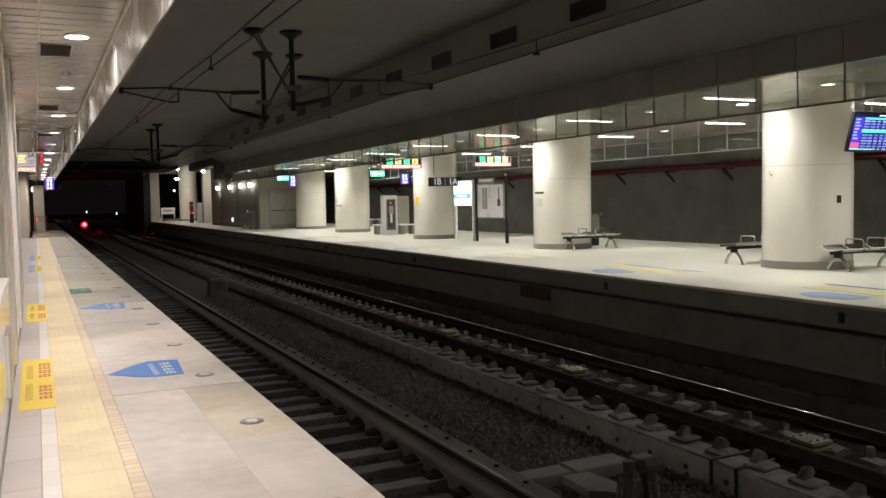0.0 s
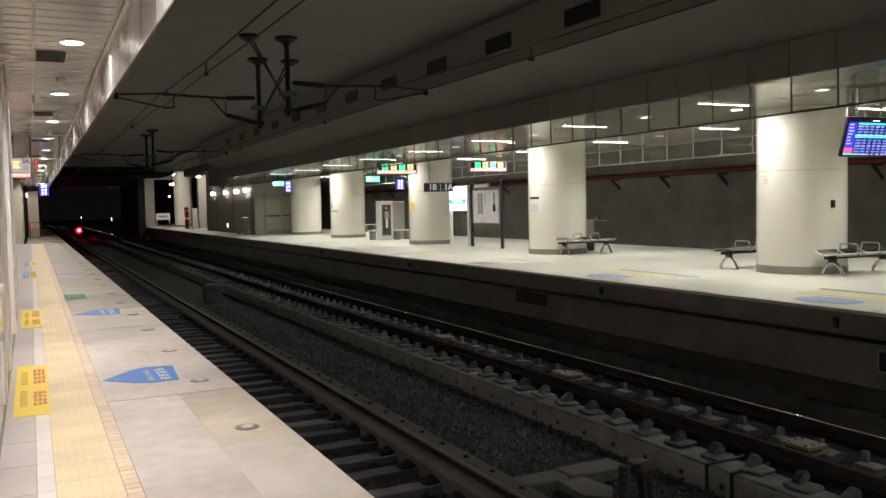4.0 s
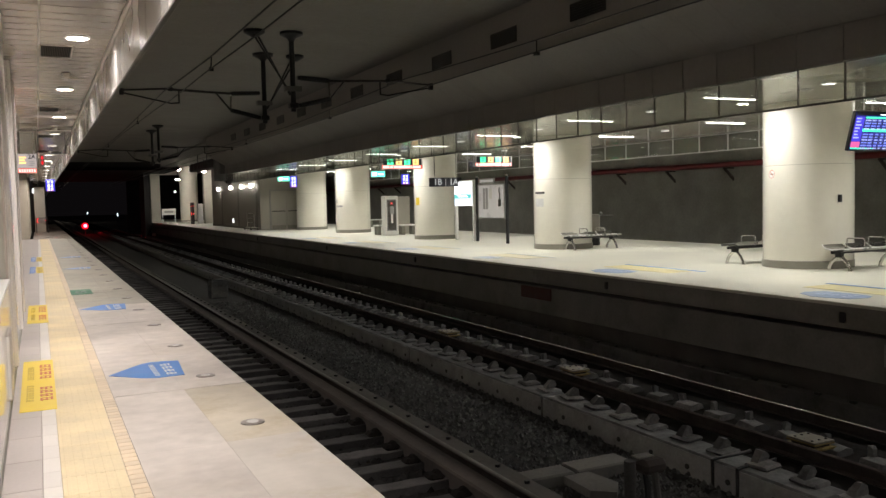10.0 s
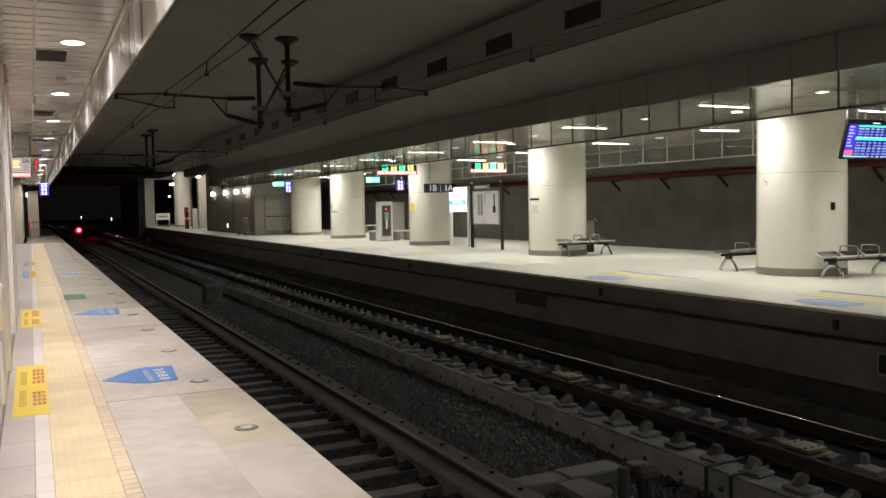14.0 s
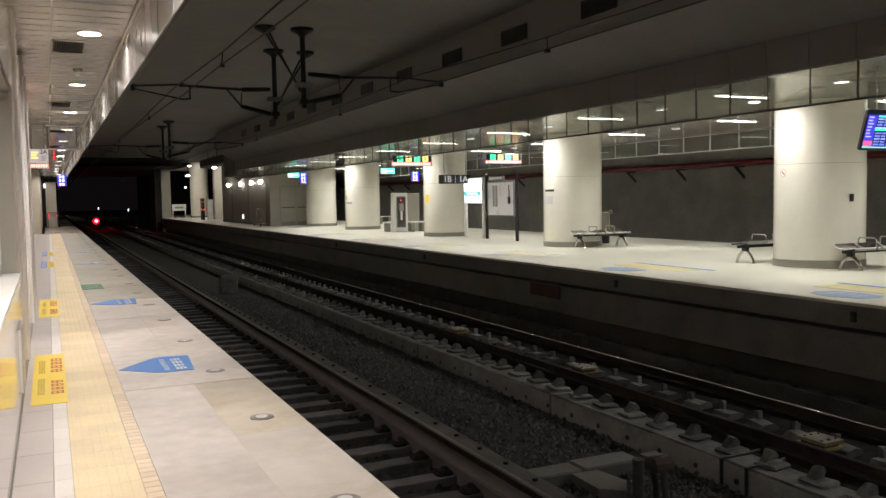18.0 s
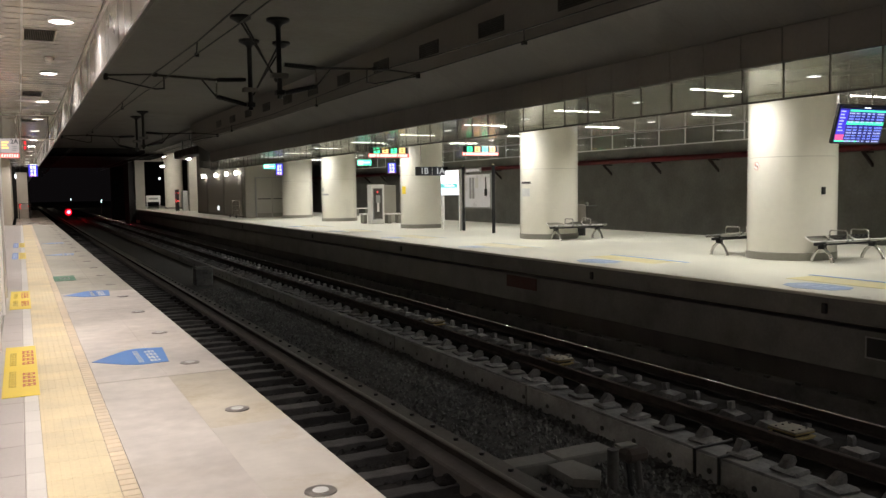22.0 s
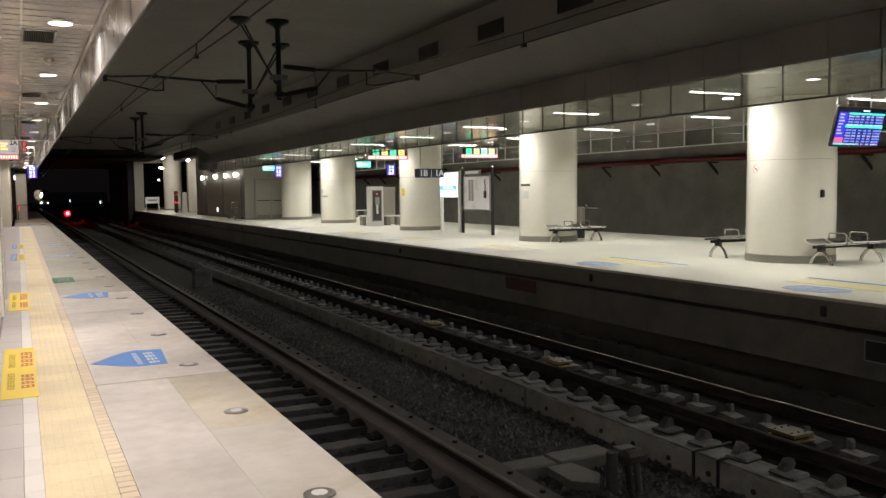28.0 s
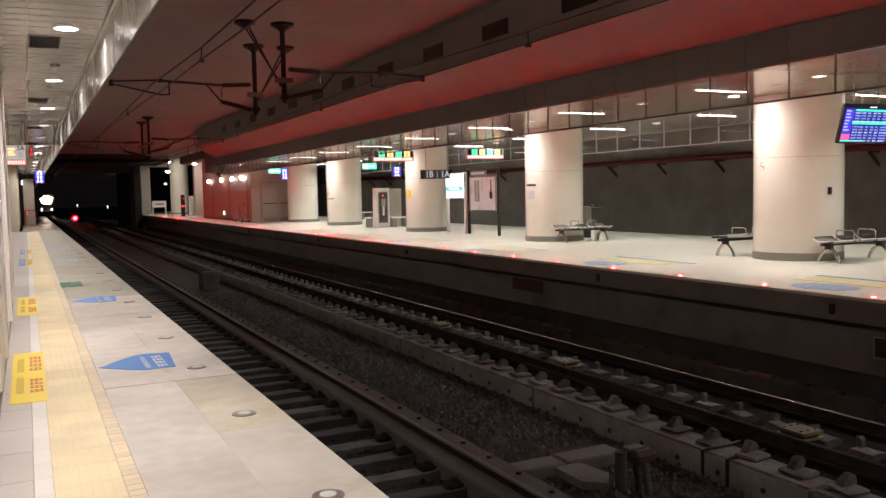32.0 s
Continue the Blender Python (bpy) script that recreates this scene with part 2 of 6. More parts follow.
FAR_WALL = material("dark_track_wall", (0.29, 0.28, 0.245), 0.85, vary=0.28, scale=0.9, grain=10, bump=0.3, dirt=((0.19, 0.185, 0.16), 0.4, 0.5))
# one near-black tone for the tunnel and the closing walls
TUNNEL = material("near_black_tunnel", (0.04, 0.038, 0.038), 0.95, vary=0.3, scale=0.8)
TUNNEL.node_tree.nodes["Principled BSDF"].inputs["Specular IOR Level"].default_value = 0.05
CREAM_MATT = material("matt_cream_paint", (0.66, 0.62, 0.53), 0.85, vary=0.1, scale=0.8)
END_WALL = material("cream_painted_wall", (0.42, 0.40, 0.345), 0.6, vary=0.08, scale=0.8, bump=0.06)
RED_PIPE = material("red_pipe", (0.17, 0.018, 0.02), 0.4, vary=0.15)
WHITE_PAINT = material("white_enamel", (0.78, 0.77, 0.74), 0.35, vary=0.05, bump=0.02)
GREY_PAINT = material("grey_enamel", (0.33, 0.33, 0.32), 0.4, vary=0.08, bump=0.03)
WORN_YELLOW = material("worn_yellow_vinyl", (0.71, 0.63, 0.33), 0.5, vary=0.15, scale=2, dirt=((0.68, 0.65, 0.54), 0.85, 1.2))
WORN_BLUE = material("worn_blue_vinyl", (0.28, 0.40, 0.62), 0.5, vary=0.2, scale=2, dirt=((0.58, 0.60, 0.6), 0.75, 1.5))
FADED_BLUE = material("faded_blue_marking", (0.54, 0.58, 0.6), 0.5, vary=0.15, scale=2)
FADED_YELLOW = material("faded_yellow_marking", (0.71, 0.655, 0.47), 0.5, vary=0.15, scale=2)
SEAM = material("shadow_seam", (0.37, 0.338, 0.304), 0.5, vary=0.05)
YELLOW = material("yellow_vinyl", (0.80, 0.60, 0.04), 0.45, vary=0.06, bump=0.02)
RED_INK = material("red_ink", (0.55, 0.13, 0.03), 0.5, vary=0.1)
OCHRE_INK = material("ochre_ink", (0.55, 0.38, 0.03), 0.5, vary=0.1)
BLUE = material("blue_vinyl", (0.10, 0.26, 0.62), 0.45, vary=0.08, bump=0.02)
PALE_BLUE = material("pale_blue_vinyl", (0.50, 0.60, 0.80), 0.45, vary=0.06)
BOARD_WHITE = material("white_board_face", (0.88, 0.87, 0.91), 0.3, vary=0.05, scale=3, bump=0.01)
NOTICE_GREY = material("grey_notice_paper", (0.42, 0.42, 0.44), 0.6, vary=0.12, scale=12)
PALE_SCREEN = glowing("pale_blue_screen", (0.72, 0.85, 1.0), 1.3)
POSTER = material("grey_poster_paper", (0.55, 0.55, 0.54), 0.6, vary=0.1, scale=12)
GREEN_VINYL = material("green_vinyl", (0.05, 0.20, 0.11), 0.5, vary=0.15)
YELLOW_BOX = material("faded_yellow_box", (0.24, 0.18, 0.06), 0.7, vary=0.3, scale=8)
BEACON_TOP = material("dusty_beacon_top", (0.22, 0.20, 0.155), 0.8, vary=0.35, scale=9, dirt=((0.05, 0.045, 0.04), 0.9, 9.0))
SMOKED = material("smoked_glass_front", (0.10, 0.092, 0.085), 0.2, vary=0.25, scale=5, bump=0.0)
DARK_SIGN = material("dark_sign_face", (0.02, 0.022, 0.03), 0.35, vary=0.1)
TRAIN_BODY = material("train_front_paint", (0.45, 0.45, 0.44), 0.4, vary=0.06)
GLASS_PANE = glass("smoke_screen_glass", (0.80, 0.82, 0.78))
WINDOW_GLASS = glass("window_glass", (0.85, 0.88, 0.86))
LAMP_FACE = glowing("lamp_diffuser", (1.0, 0.95, 0.90), 9.0)
STRIP_FACE = glowing("strip_diffuser", (1.0, 0.98, 0.88), STRIP_GLOW)
FAR_LAMP_FACE = glowing("far_lamp_diffuser", (0.95, 0.97, 1.0), 14.0)
RED_GLARE = glowing("red_signal_glare", (1.0, 0.0, 0.012), 0.8)
RED_CORE = glowing("red_signal_core", (1.0, 0.035, 0.05), 26.0)
RED_FLASH = glowing("red_flash_lens", (1.0, 0.0025, 0.0027), RED_GLOW)
RED_LED = glowing("red_led", (1.0, 0.08, 0.07), 2.6)
GREEN_LED = glowing("green_led", (0.05, 0.8, 0.35), 2.2)
AMBER_LED = glowing("amber_led", (1.0, 0.66, 0.22), 1.7)
BLUE_LED = glowing("blue_screen", (0.05, 0.045, 0.75), 1.15)
WHITE_LED = glowing("white_screen", (0.95, 0.97, 1.0), 2.2)
CYAN_LED = glowing("teal_screen_band", (0.15, 0.72, 0.68), 1.0)
PINK_LED = glowing("pink_screen", (0.85, 0.12, 0.35), 1.3)
TEXT_GLOW = glowing("pale_text_panel", (1.0, 0.07, 0.06), 1.5)
TEXT_LED = glowing("pink_white_led", (1.0, 0.5, 0.44), 2.4)
DIM_BLUE = glowing("dim_blue_screen", (0.028, 0.03, 0.6), 0.5)
ROW_BLUE = glowing("pale_blue_row", (0.25, 0.33, 1.0), 1.3)
PALE_TEXT = glowing("pale_screen_text", (0.55, 0.62, 1.0), 1.2)
VIOLET_LED = glowing("violet_screen", (0.07, 0.05, 0.85), 1.0)
BAND_BLUE = glowing("dark_blue_band", (0.01, 0.012, 0.16), 0.5)
SIGN_WHITE = glowing("faint_glow_letter", (0.8, 0.82, 0.8), 0.55)
EXIT_LED = glowing("exit_sign_green", (0.06, 0.80, 0.50), 3.2)
HEADLIGHT = glowing("headlight", (1.0, 0.90, 0.74), 240.0)
GLARE_LAMP = glowing("headlight_glare", (1.0, 0.78, 0.52), 40.0)
LOW_LIGHT = glowing("marker_light", (1.0, 0.86, 0.66), 12.0)
DIM_BOARD = glowing("dim_lit_board", (0.75, 0.66, 0.62), 0.7)
DULL_RED = material("dull_red_plate", (0.07, 0.028, 0.024), 0.7, vary=0.3, scale=6)
HIGH_LAMP = glowing("high_lamp_globe", (1.0, 0.95, 0.84), 240.0)


# ---- mesh tools ----
class Shape:
    """Collects vertices and faces of one mesh."""

    def __init__(self):
        self.v, self.f = [], []

    def add(self, verts, faces):
        n = len(self.v)
        self.v += verts
        self.f += [tuple(i + n for i in f) for f in faces]
        return self

    def box(self, x0, x1, y0, y1, z0, z1, b=0.0):
        if b <= 0:
            v = [(x, y, z) for z in (z0, z1) for y in (y0, y1) for x in (x0, x1)]
            return self.add(v, [(0, 2, 3, 1), (4, 5, 7, 6), (0, 1, 5, 4), (2, 6, 7, 3), (0, 4, 6, 2), (1, 3, 7, 5)])
        xs, ys, zs = (x0, x1), (y0, y1), (z0, z1)
        v, idx = [], {}
        for i in (0, 1):
            for j in (0, 1):
                for k in (0, 1):
                    sx, sy, sz = (b, -b)[i], (b, -b)[j], (b, -b)[k]
                    for a in range(3):
                        idx[i, j, k, a] = len(v)
                        v.append((xs[i] + (sx if a != 0 else 0), ys[j] + (sy if a != 1 else 0), zs[k] + (sz if a != 2 else 0)))
        f = []
        for i in (0, 1):
            f.append([idx[i, j, k, 0] for j, k in ((0, 0), (1, 0), (1, 1), (0, 1))][::(1, -1)[1 - i]])
            f.append([idx[j, i, k, 1] for j, k in ((0, 0), (1, 0), (1, 1), (0, 1))][::(-1, 1)[1 - i]])
            f.append([idx[j, k, i, 2] for j, k in ((0, 0), (1, 0), (1, 1), (0, 1))][::(1, -1)[1 - i]])
            for j in (0, 1):
                s = 1 if i == j else -1
                f.append([idx[i, j, 0, 0], idx[i, j, 1, 0], idx[i, j, 1, 1], idx[i, j, 0, 1]][::s])
                f.append([idx[i, 0, j, 0], idx[i, 1, j, 0], idx[i, 1, j, 2], idx[i, 0, j, 2]][::-s])
                f.append([idx[0, i, j, 1], idx[1, i, j, 1], idx[1, i, j, 2], idx[0, i, j, 2]][::s])
                for k in (0, 1):
                    t = [idx[i, j, k, 0], idx[i, j, k, 1], idx[i, j, k, 2]]
                    f.append(t if (i + j + k) % 2 else t[::-1])
        return self.add(v, f)

    def tube(self, p0, p1, r, seg=10, r1=None):
        p0, p1 = Vector(p0), Vector(p1)
        r1 = r if r1 is None else r1
        d = (p1 - p0).normalized()
        a = d.orthogonal().normalized()
        c = d.cross(a)
        v = []
        for p, rad in ((p0, r), (p1, r1)):
            for i in range(seg):
                t = 2 * math.pi * i / seg
                v.append(tuple(p + rad * (math.cos(t) * a + math.sin(t) * c)))
        f = [(i, (i + 1) % seg, seg + (i + 1) % seg, seg + i) for i in range(seg)]
        f += [tuple(range(seg))[::-1], tuple(range(seg, 2 * seg))]
        return self.add(v, f)

    def path(self, pts, r, seg=8):
        """A bent round bar through the points, as one skin."""
        pts = [Vector(p) for p in pts]
        rings = []
        side = (pts[1] - pts[0]).orthogonal().normalized()
        for i, p in enumerate(pts):
            d0 = (p - pts[max(i - 1, 0)]).normalized() if i else (pts[1] - p).normalized()
            d1 = (pts[min(i + 1, len(pts) - 1)] - p).normalized() if i < len(pts) - 1 else d0
            d = (d0 + d1).normalized()
            side = (side - d * side.dot(d)).normalized()
            up = d.cross(side)
            wide = r / max(0.5, d.dot(d0))
            rings.append([tuple(p + wide * (math.cos(2 * math.pi * k / seg) * side + math.sin(2 * math.pi * k / seg) * up)) for k in range(seg)])
        f = []
        for i in range(len(pts) - 1):
            for k in range(seg):
                j = (k + 1) % seg
                f.append((i * seg + k, i * seg + j, (i + 1) * seg + j, (i + 1) * seg + k))
        f += [tuple(range(seg))[::-1], tuple(range((len(pts) - 1) * seg, len(pts) * seg))]
        return self.add([v for ring in rings for v in ring], f)

    def lathe(self, profile, center=(0, 0, 0), seg=32):
        cx, cy, cz = center
        v = [(cx + r * math.cos(2 * math.pi * i / seg), cy + r * math.sin(2 * math.pi * i / seg), cz + z) for r, z in profile for i in range(seg)]
        f = []
        for k in range(len(profile) - 1):
            for i in range(seg):
                j = (i + 1) % seg
                f.append((k * seg + i, k * seg + j, (k + 1) * seg + j, (k + 1) * seg + i))
        f.append(tuple(range(seg))[::-1])
        f.append(tuple(range((len(profile) - 1) * seg, len(profile) * seg)))
        return self.add(v, f)

    def prism(self, profile, y0, y1):
        """A closed outline in x and z, drawn out along y."""
        n = len(profile)
        v = [(x, y, z) for y in (y0, y1) for x, z in profile]
        f = [(i, (i + 1) % n, n + (i + 1) % n, n + i) for i in range(n)]
        return self.add(v, f + [tuple(range(n))[::-1], tuple(range(n, 2 * n))])

    def ring(self, x, z, r0, r1, y0, y1, seg=20):
        """A hollow round sleeve along y."""
        v = [(x + r * math.cos(2 * math.pi * i / seg), y, z + r * math.sin(2 * math.pi * i / seg)) for r, y in ((r0, y0), (r1, y0), (r1, y1), (r0, y1)) for i in range(seg)]
        f = [(k * seg + i, k * seg + (i + 1) % seg, (k + 1) % 4 * seg + (i + 1) % seg, (k + 1) % 4 * seg + i) for k in range(4) for i in range(seg)]
        return self.add(v, f)

    def plate(self, outline, z0, z1):
        """A closed outline in x and y, drawn out along z."""
        n = len(outline)
        v = [(x, y, z) for z in (z0, z1) for x, y in outline]
        f = [(i, (i + 1) % n, n + (i + 1) % n, n + i) for i in range(n)]
        return self.add(v, f + [tuple(range(n))[::-1], tuple(range(n, 2 * n))])

    def rough(self, amount, seed):
        """Shifts every vertex a little, for worn or broken pieces."""
        r = random.Random(seed)
        self.v = [tuple(c + r.uniform(-amount, amount) for c in v) for v in self.v]
        return self

    def data(self, name):
        me = bpy.data.meshes.new(name)
        me.from_pydata(self.v, [], self.f)
        bm = bmesh.new()
        bm.from_mesh(me)
        bmesh.ops.recalc_face_normals(bm, faces=bm.faces)
        bm.to_mesh(me)
        bm.free()
        me.shade_smooth()
        me.set_sharp_from_angle(angle=radians(32))
        return me


def part(name, shape, mat, parent=None, label="", at=None):
    me = shape if isinstance(shape, bpy.types.Mesh) else shape.data(name)
    if mat and not me.materials:
        me.materials.append(mat)
    ob = new(name, me)
    ob.parent = parent
    if at:
        ob.location = at
    if label:
        ob["label"] = label
    return ob


def thing(name, label, category, at=(0, 0, 0), group="", kind="", turn=0.0):
    ob = new(name)
    ob.location = at
    ob.rotation_euler = (0, 0, radians(turn))
    return tagged(ob, label, category, group, kind)


def solid(name, shape, mat, label, category, group="", kind="", at=None):
    return tagged(part(name, shape, mat, None, "", at), label, category, group, kind)


def fine(name, shape, mat, parent, label=""):
    """Writing too small to pick apart, kept in one part."""
    return tagged(part(name, shape, mat, parent, label), kind="stuff")


def lettering(text, size, mat, parent, at, rot, name="lettering"):
    cu = bpy.data.curves.new(name, "FONT")
    cu.body, cu.size, cu.align_x, cu.align_y, cu.extrude = text, size, "CENTER", "CENTER", 0.002
    cu.offset = size * 0.02
    cu.materials.append(mat)
    tmp = bpy.data.objects.new(name, cu)
    me = bpy.data.meshes.new_from_object(tmp)
    bpy.data.objects.remove(tmp)
    ob = new(name, me)
    ob.parent = parent
    ob.location = at
    ob.rotation_euler = [radians(a) for a in rot]
    return ob


def lamp(name, kind, at, energy, color, size=0.2, spread=None, target=None, parent=None):
    li = bpy.data.lights.new(name, kind)
    li.energy, li.color = energy, color
    if kind == "AREA":
        li.shape, li.size = "DISK", size
        if spread:
            li.spread = radians(spread)
    ob = new(name, li)
    ob.matrix_world = look(at, target or (at[0], at[1] + 0.0001, at[2] - 1))
    return ob


# ---- ground and the track bed ----
solid("ground", Shape().box(-60, 70, -40, 400, -2.2, BED_Z), GRAVEL, "dark grey gravel track bed between the platforms", "ground", kind="structure")

# near platform slab, built up of its setting and its surface bands
slab = solid("floor_near_platform", Shape().box(WALL_X, EDGE_X - 0.03, Y0, Y1, -1.73, -0.03).box(WALL_X, EDGE_X, Y0, Y1, -0.16, -0.029, 0.004),
             JOINT, "pale concrete platform with a tactile band", "platform", kind="structure")
far_slab = solid("floor_far_platform", Shape().box(FAR_EDGE + 0.7, FAR_EDGE2 - 0.7, Y0, 89, -1.73, -0.1).box(11.5, FAR_EDGE2 - 0.7, 89, 110, -1.73, -0.36).box(FAR_EDGE, FAR_EDGE2, Y0, 89, -0.36, 0.0, 0.01).box(11.5, FAR_EDGE2, 89, 110, -0.36, 0.0),
                 FAR_FLOOR, "pale terrazzo island platform", "platform", kind="structure")
solid("floor_near_recess", Shape().box(-1.3, WALL_X, 13.4, 48.0, -1.73, 0.0), GREY_TILE, "grey tiled floor beside the platform", "floor", kind="structure")
part("mortar_bed", Shape().box(WALL_X, 0.4915, Y0, Y1, -0.028, -0.006), MORTAR, slab, "grey mortar between the tiles")
part("edge_face", Shape().box(FAR_EDGE - 0.012, FAR_EDGE, Y0, 89, -0.355, -0.05), FACE_CONC, far_slab, "sooty concrete edge face")
part("lower_face", Shape().box(FAR_EDGE + 0.05, FAR_EDGE + 0.7, Y0, 89, -1.04, -0.43, 0.01), FACE_CONC, far_slab, "sooty concrete lower beam")
# gap and back wall are coloured dark for the shade below the slab
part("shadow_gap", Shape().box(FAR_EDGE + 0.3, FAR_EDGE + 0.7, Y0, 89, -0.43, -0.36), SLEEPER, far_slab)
part("back_wall", Shape().box(FAR_EDGE + 0.68, FAR_EDGE + 0.7, Y0, 89, -1.73, -1.04), RECESS, far_slab, "recess under the platform with its shade in the colour")
part("ledge", Shape().box(9.5, 9.72, Y0, 86, -1.74, -1.25, 0.015), TRACK_CONC, far_slab, "sooty concrete ledge")

# near-side concrete slabs with open joints
y = 2.67 - 4.62 * 3
while y < Y1:
    half = 2.84 if 2 < y < 4 else 2.31
    for j, (x0, x1) in enumerate(((0.492, 1.0457), (1.0463, EDGE_X + 0.002))):
        part("concrete_slab", Shape().box(x0, x1, y + 0.009, min(y + half - 0.0005, Y1), -0.03, 0.0, 0.0006), STAINED_FLOOR if j and 2 < y < 7 else DARKER_FLOOR if y > 15 else CONCRETE_FLOOR, slab)
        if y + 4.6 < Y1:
            part("concrete_slab", Shape().box(x0, x1, y + half + 0.0005, y + 4.611, -0.03, 0.0, 0.0006), YELLOWED_FLOOR if j and 2 < y < 4 else DARKER_FLOOR if y > 11 else CONCRETE_FLOOR, slab)
    y += 4.62
white_me = Shape().box(-0.04, 0.055, 0.001, 0.299, -0.03, 0.0, 0.003).data("white_tile")
grey_me = Shape().box(WALL_X, -0.044, 0.003, 0.597, -0.03, 0.0, 0.003).data("grey_tile")
tact = Shape().box(0.0565, 0.4, 0.0015, 0.3385, -0.03, 0.0, 0.003)
for i in range(6):
    tact.box(0.080 + i * 0.052, 0.102 + i * 0.052, 0.0015, 0.3385, 0.0, 0.003, 0.0014)
tact_me = tact.data("tactile_tile")
brown_me = Shape().box(0.402, 0.490, 0.004, 0.087, -0.03, 0.0, 0.003).data("tan_tile")
for me, mat, name, pitch, lo, hi in ((white_me, WHITE_TILE, "white_tile", 0.30, 1.5, 60), (grey_me, GREY_TILE, "grey_tile", 0.60, 1.5, 90), (tact_me, TACTILE, "tactile_tile", 0.34, 1.5, 80), (brown_me, BROWN_TILE, "tan_tile", 0.0915, 2.0, 26)):
    me.materials.append(mat)
    for i in range(int((hi - lo) / pitch)):
        part(name, me, mat, slab, at=(0, lo + i * pitch, 0))
y = 2.67 - 4.62 * 3
while y < Y1:
    part("joint_strip", Shape().box(0.492, EDGE_X, y - 0.0088, y + 0.0088, -0.03, -0.004), BLACK, slab)
    y += 4.62
part("tactile_band_far", Shape().box(0.06, 0.398, 80, Y1, -0.03, 0.0).box(0.06, 0.398, Y0, 1.5, -0.03, 0), TACTILE, slab)
part("tan_band_far", Shape().box(0.403, 0.488, 26, Y1, -0.03, 0.0).box(0.403, 0.488, Y0, 2.0, -0.03, 0), BROWN_TILE, slab)
part("white_band_far", Shape().box(-0.04, 0.055, 60, Y1, -0.03, 0.0).box(-0.04, 0.055, Y0, 1.5, -0.03, 0), WHITE_TILE, slab)
part("grey_band_behind", Shape().box(WALL_X, -0.044, Y0, 1.5, -0.03, 0), GREY_TILE, slab)


# ---- tracks ----
def rail_profile(x, z):
    return [(x - 0.06, z - 0.15), (x + 0.06, z - 0.15), (x + 0.06, z - 0.137), (x + 0.012, z - 0.115), (x + 0.01, z - 0.045), (x + 0.034, z - 0.035), (x + 0.034, z - 0.012),
            (x - 0.034, z - 0.012), (x - 0.034, z - 0.035), (x - 0.01, z - 0.045), (x - 0.012, z - 0.115), (x - 0.06, z - 0.137)]


def rails(track, xs):
    for x in xs:
        # rust tone on the 7.467 head stands in for its missing reflection
        polished = x == 8.775
        r = part("rail", Shape().prism(rail_profile(x, RAIL_Z), Y0, END_Y), RAIL_RUST, track, "rusty rail with a polished head")
        part("rail_head", Shape().prism([(x - 0.036, RAIL_Z - 0.014), (x + 0.036, RAIL_Z - 0.014), (x + 0.034, RAIL_Z - 0.007), (x + 0.029, RAIL_Z - 0.003), (x + 0.02, RAIL_Z - 0.0008), (x + 0.008, RAIL_Z), (x - 0.008, RAIL_Z), (x - 0.02, RAIL_Z - 0.0008), (x - 0.029, RAIL_Z - 0.003), (x - 0.034, RAIL_Z - 0.007)], Y0, END_Y), RAIL_TOP if polished else RAIL_DULL if x == 4.084 else RAIL_RUST, r)


near_track = thing("railway_track", "ballastless track with dark sleepers and rusty rails", "railway track")
rails(near_track, (2.577, 4.084))
sleeper_mes = []
chip = random.Random(21)
for k in range(5):
    v, f = [], []
    x = -0.97
    while x < 0.985:
        a, b, top = -0.085 + chip.uniform(-0.014, 0.01), 0.15 + chip.uniform(-0.02, 0.01), chip.uniform(-0.008, 0.0)
        v += [(x, a, -0.16), (x, a, top - 0.008), (x, a + 0.012, top), (x, b - 0.012, top), (x, b, top - 0.008), (x, b, -0.16)]
        x += chip.uniform(0.05, 0.14)
    n = len(v) // 6
    for q in range(n - 1):
        f += [(q * 6 + e, q * 6 + e + 1, q * 6 + e + 7, q * 6 + e + 6) for e in range(5)]
    f += [(5, 4, 3, 2, 1, 0), tuple(n * 6 - 6 + e for e in range(6))]
    sleeper_mes.append(Shape().add(v, f).data("sleeper"))
lump_me = Shape().box(-0.1, 0.1, -0.1, 0.09, -0.03, 0.055, 0.04).box(-0.03, 0.07, -0.06, 0.05, 0.02, 0.085, 0.03).data("fastener")
clip_me = Shape().box(-0.05, 0.05, -0.05, 0.05, 0, 0.05, 0.012).box(-0.02, 0.02, -0.03, 0.03, 0.05, 0.075, 0.008).data("rail_clip")
jolt = random.Random(4)
for i in range(150):
    yy = 2.405 + i * 0.618
    sl = part("sleeper", sleeper_mes[i * 3 % 5], SLEEPER, near_track, at=(3.33 + jolt.uniform(-0.02, 0.02), yy + jolt.uniform(-0.015, 0.015), RAIL_Z - 0.15 - 0.015 * jolt.random()))
    sl.rotation_euler = (radians(jolt.uniform(-3, 3)), 0, radians(jolt.uniform(-1.2, 1.2)))
    if i < 36:
        part("fastener", lump_me, FLAT_BLACK, near_track, at=(3.70 + jolt.uniform(-0.015, 0.015), yy + 0.04, RAIL_Z - 0.16))
        for x in (4.19,):
            part("rail_clip", clip_me, DARK_STEEL, near_track, at=(x, yy, RAIL_Z - 0.15))
part("rail_base", Shape().box(3.80, 4.045, Y0, END_Y, BED_Z, RAIL_Z - 0.06, 0.02), RAIL_BASE, near_track, "sooty base strip beside the rail")
part("side_beam", Shape().box(4.33, 4.56, Y0, END_Y, BED_Z, RAIL_Z - 0.16, 0.012), BEAM, near_track, "sooty concrete side beam")
bolt_me = Shape().tube((0, 0, -0.005), (0, 0, 0.03), 0.03, 8).data("anchor_bolt")
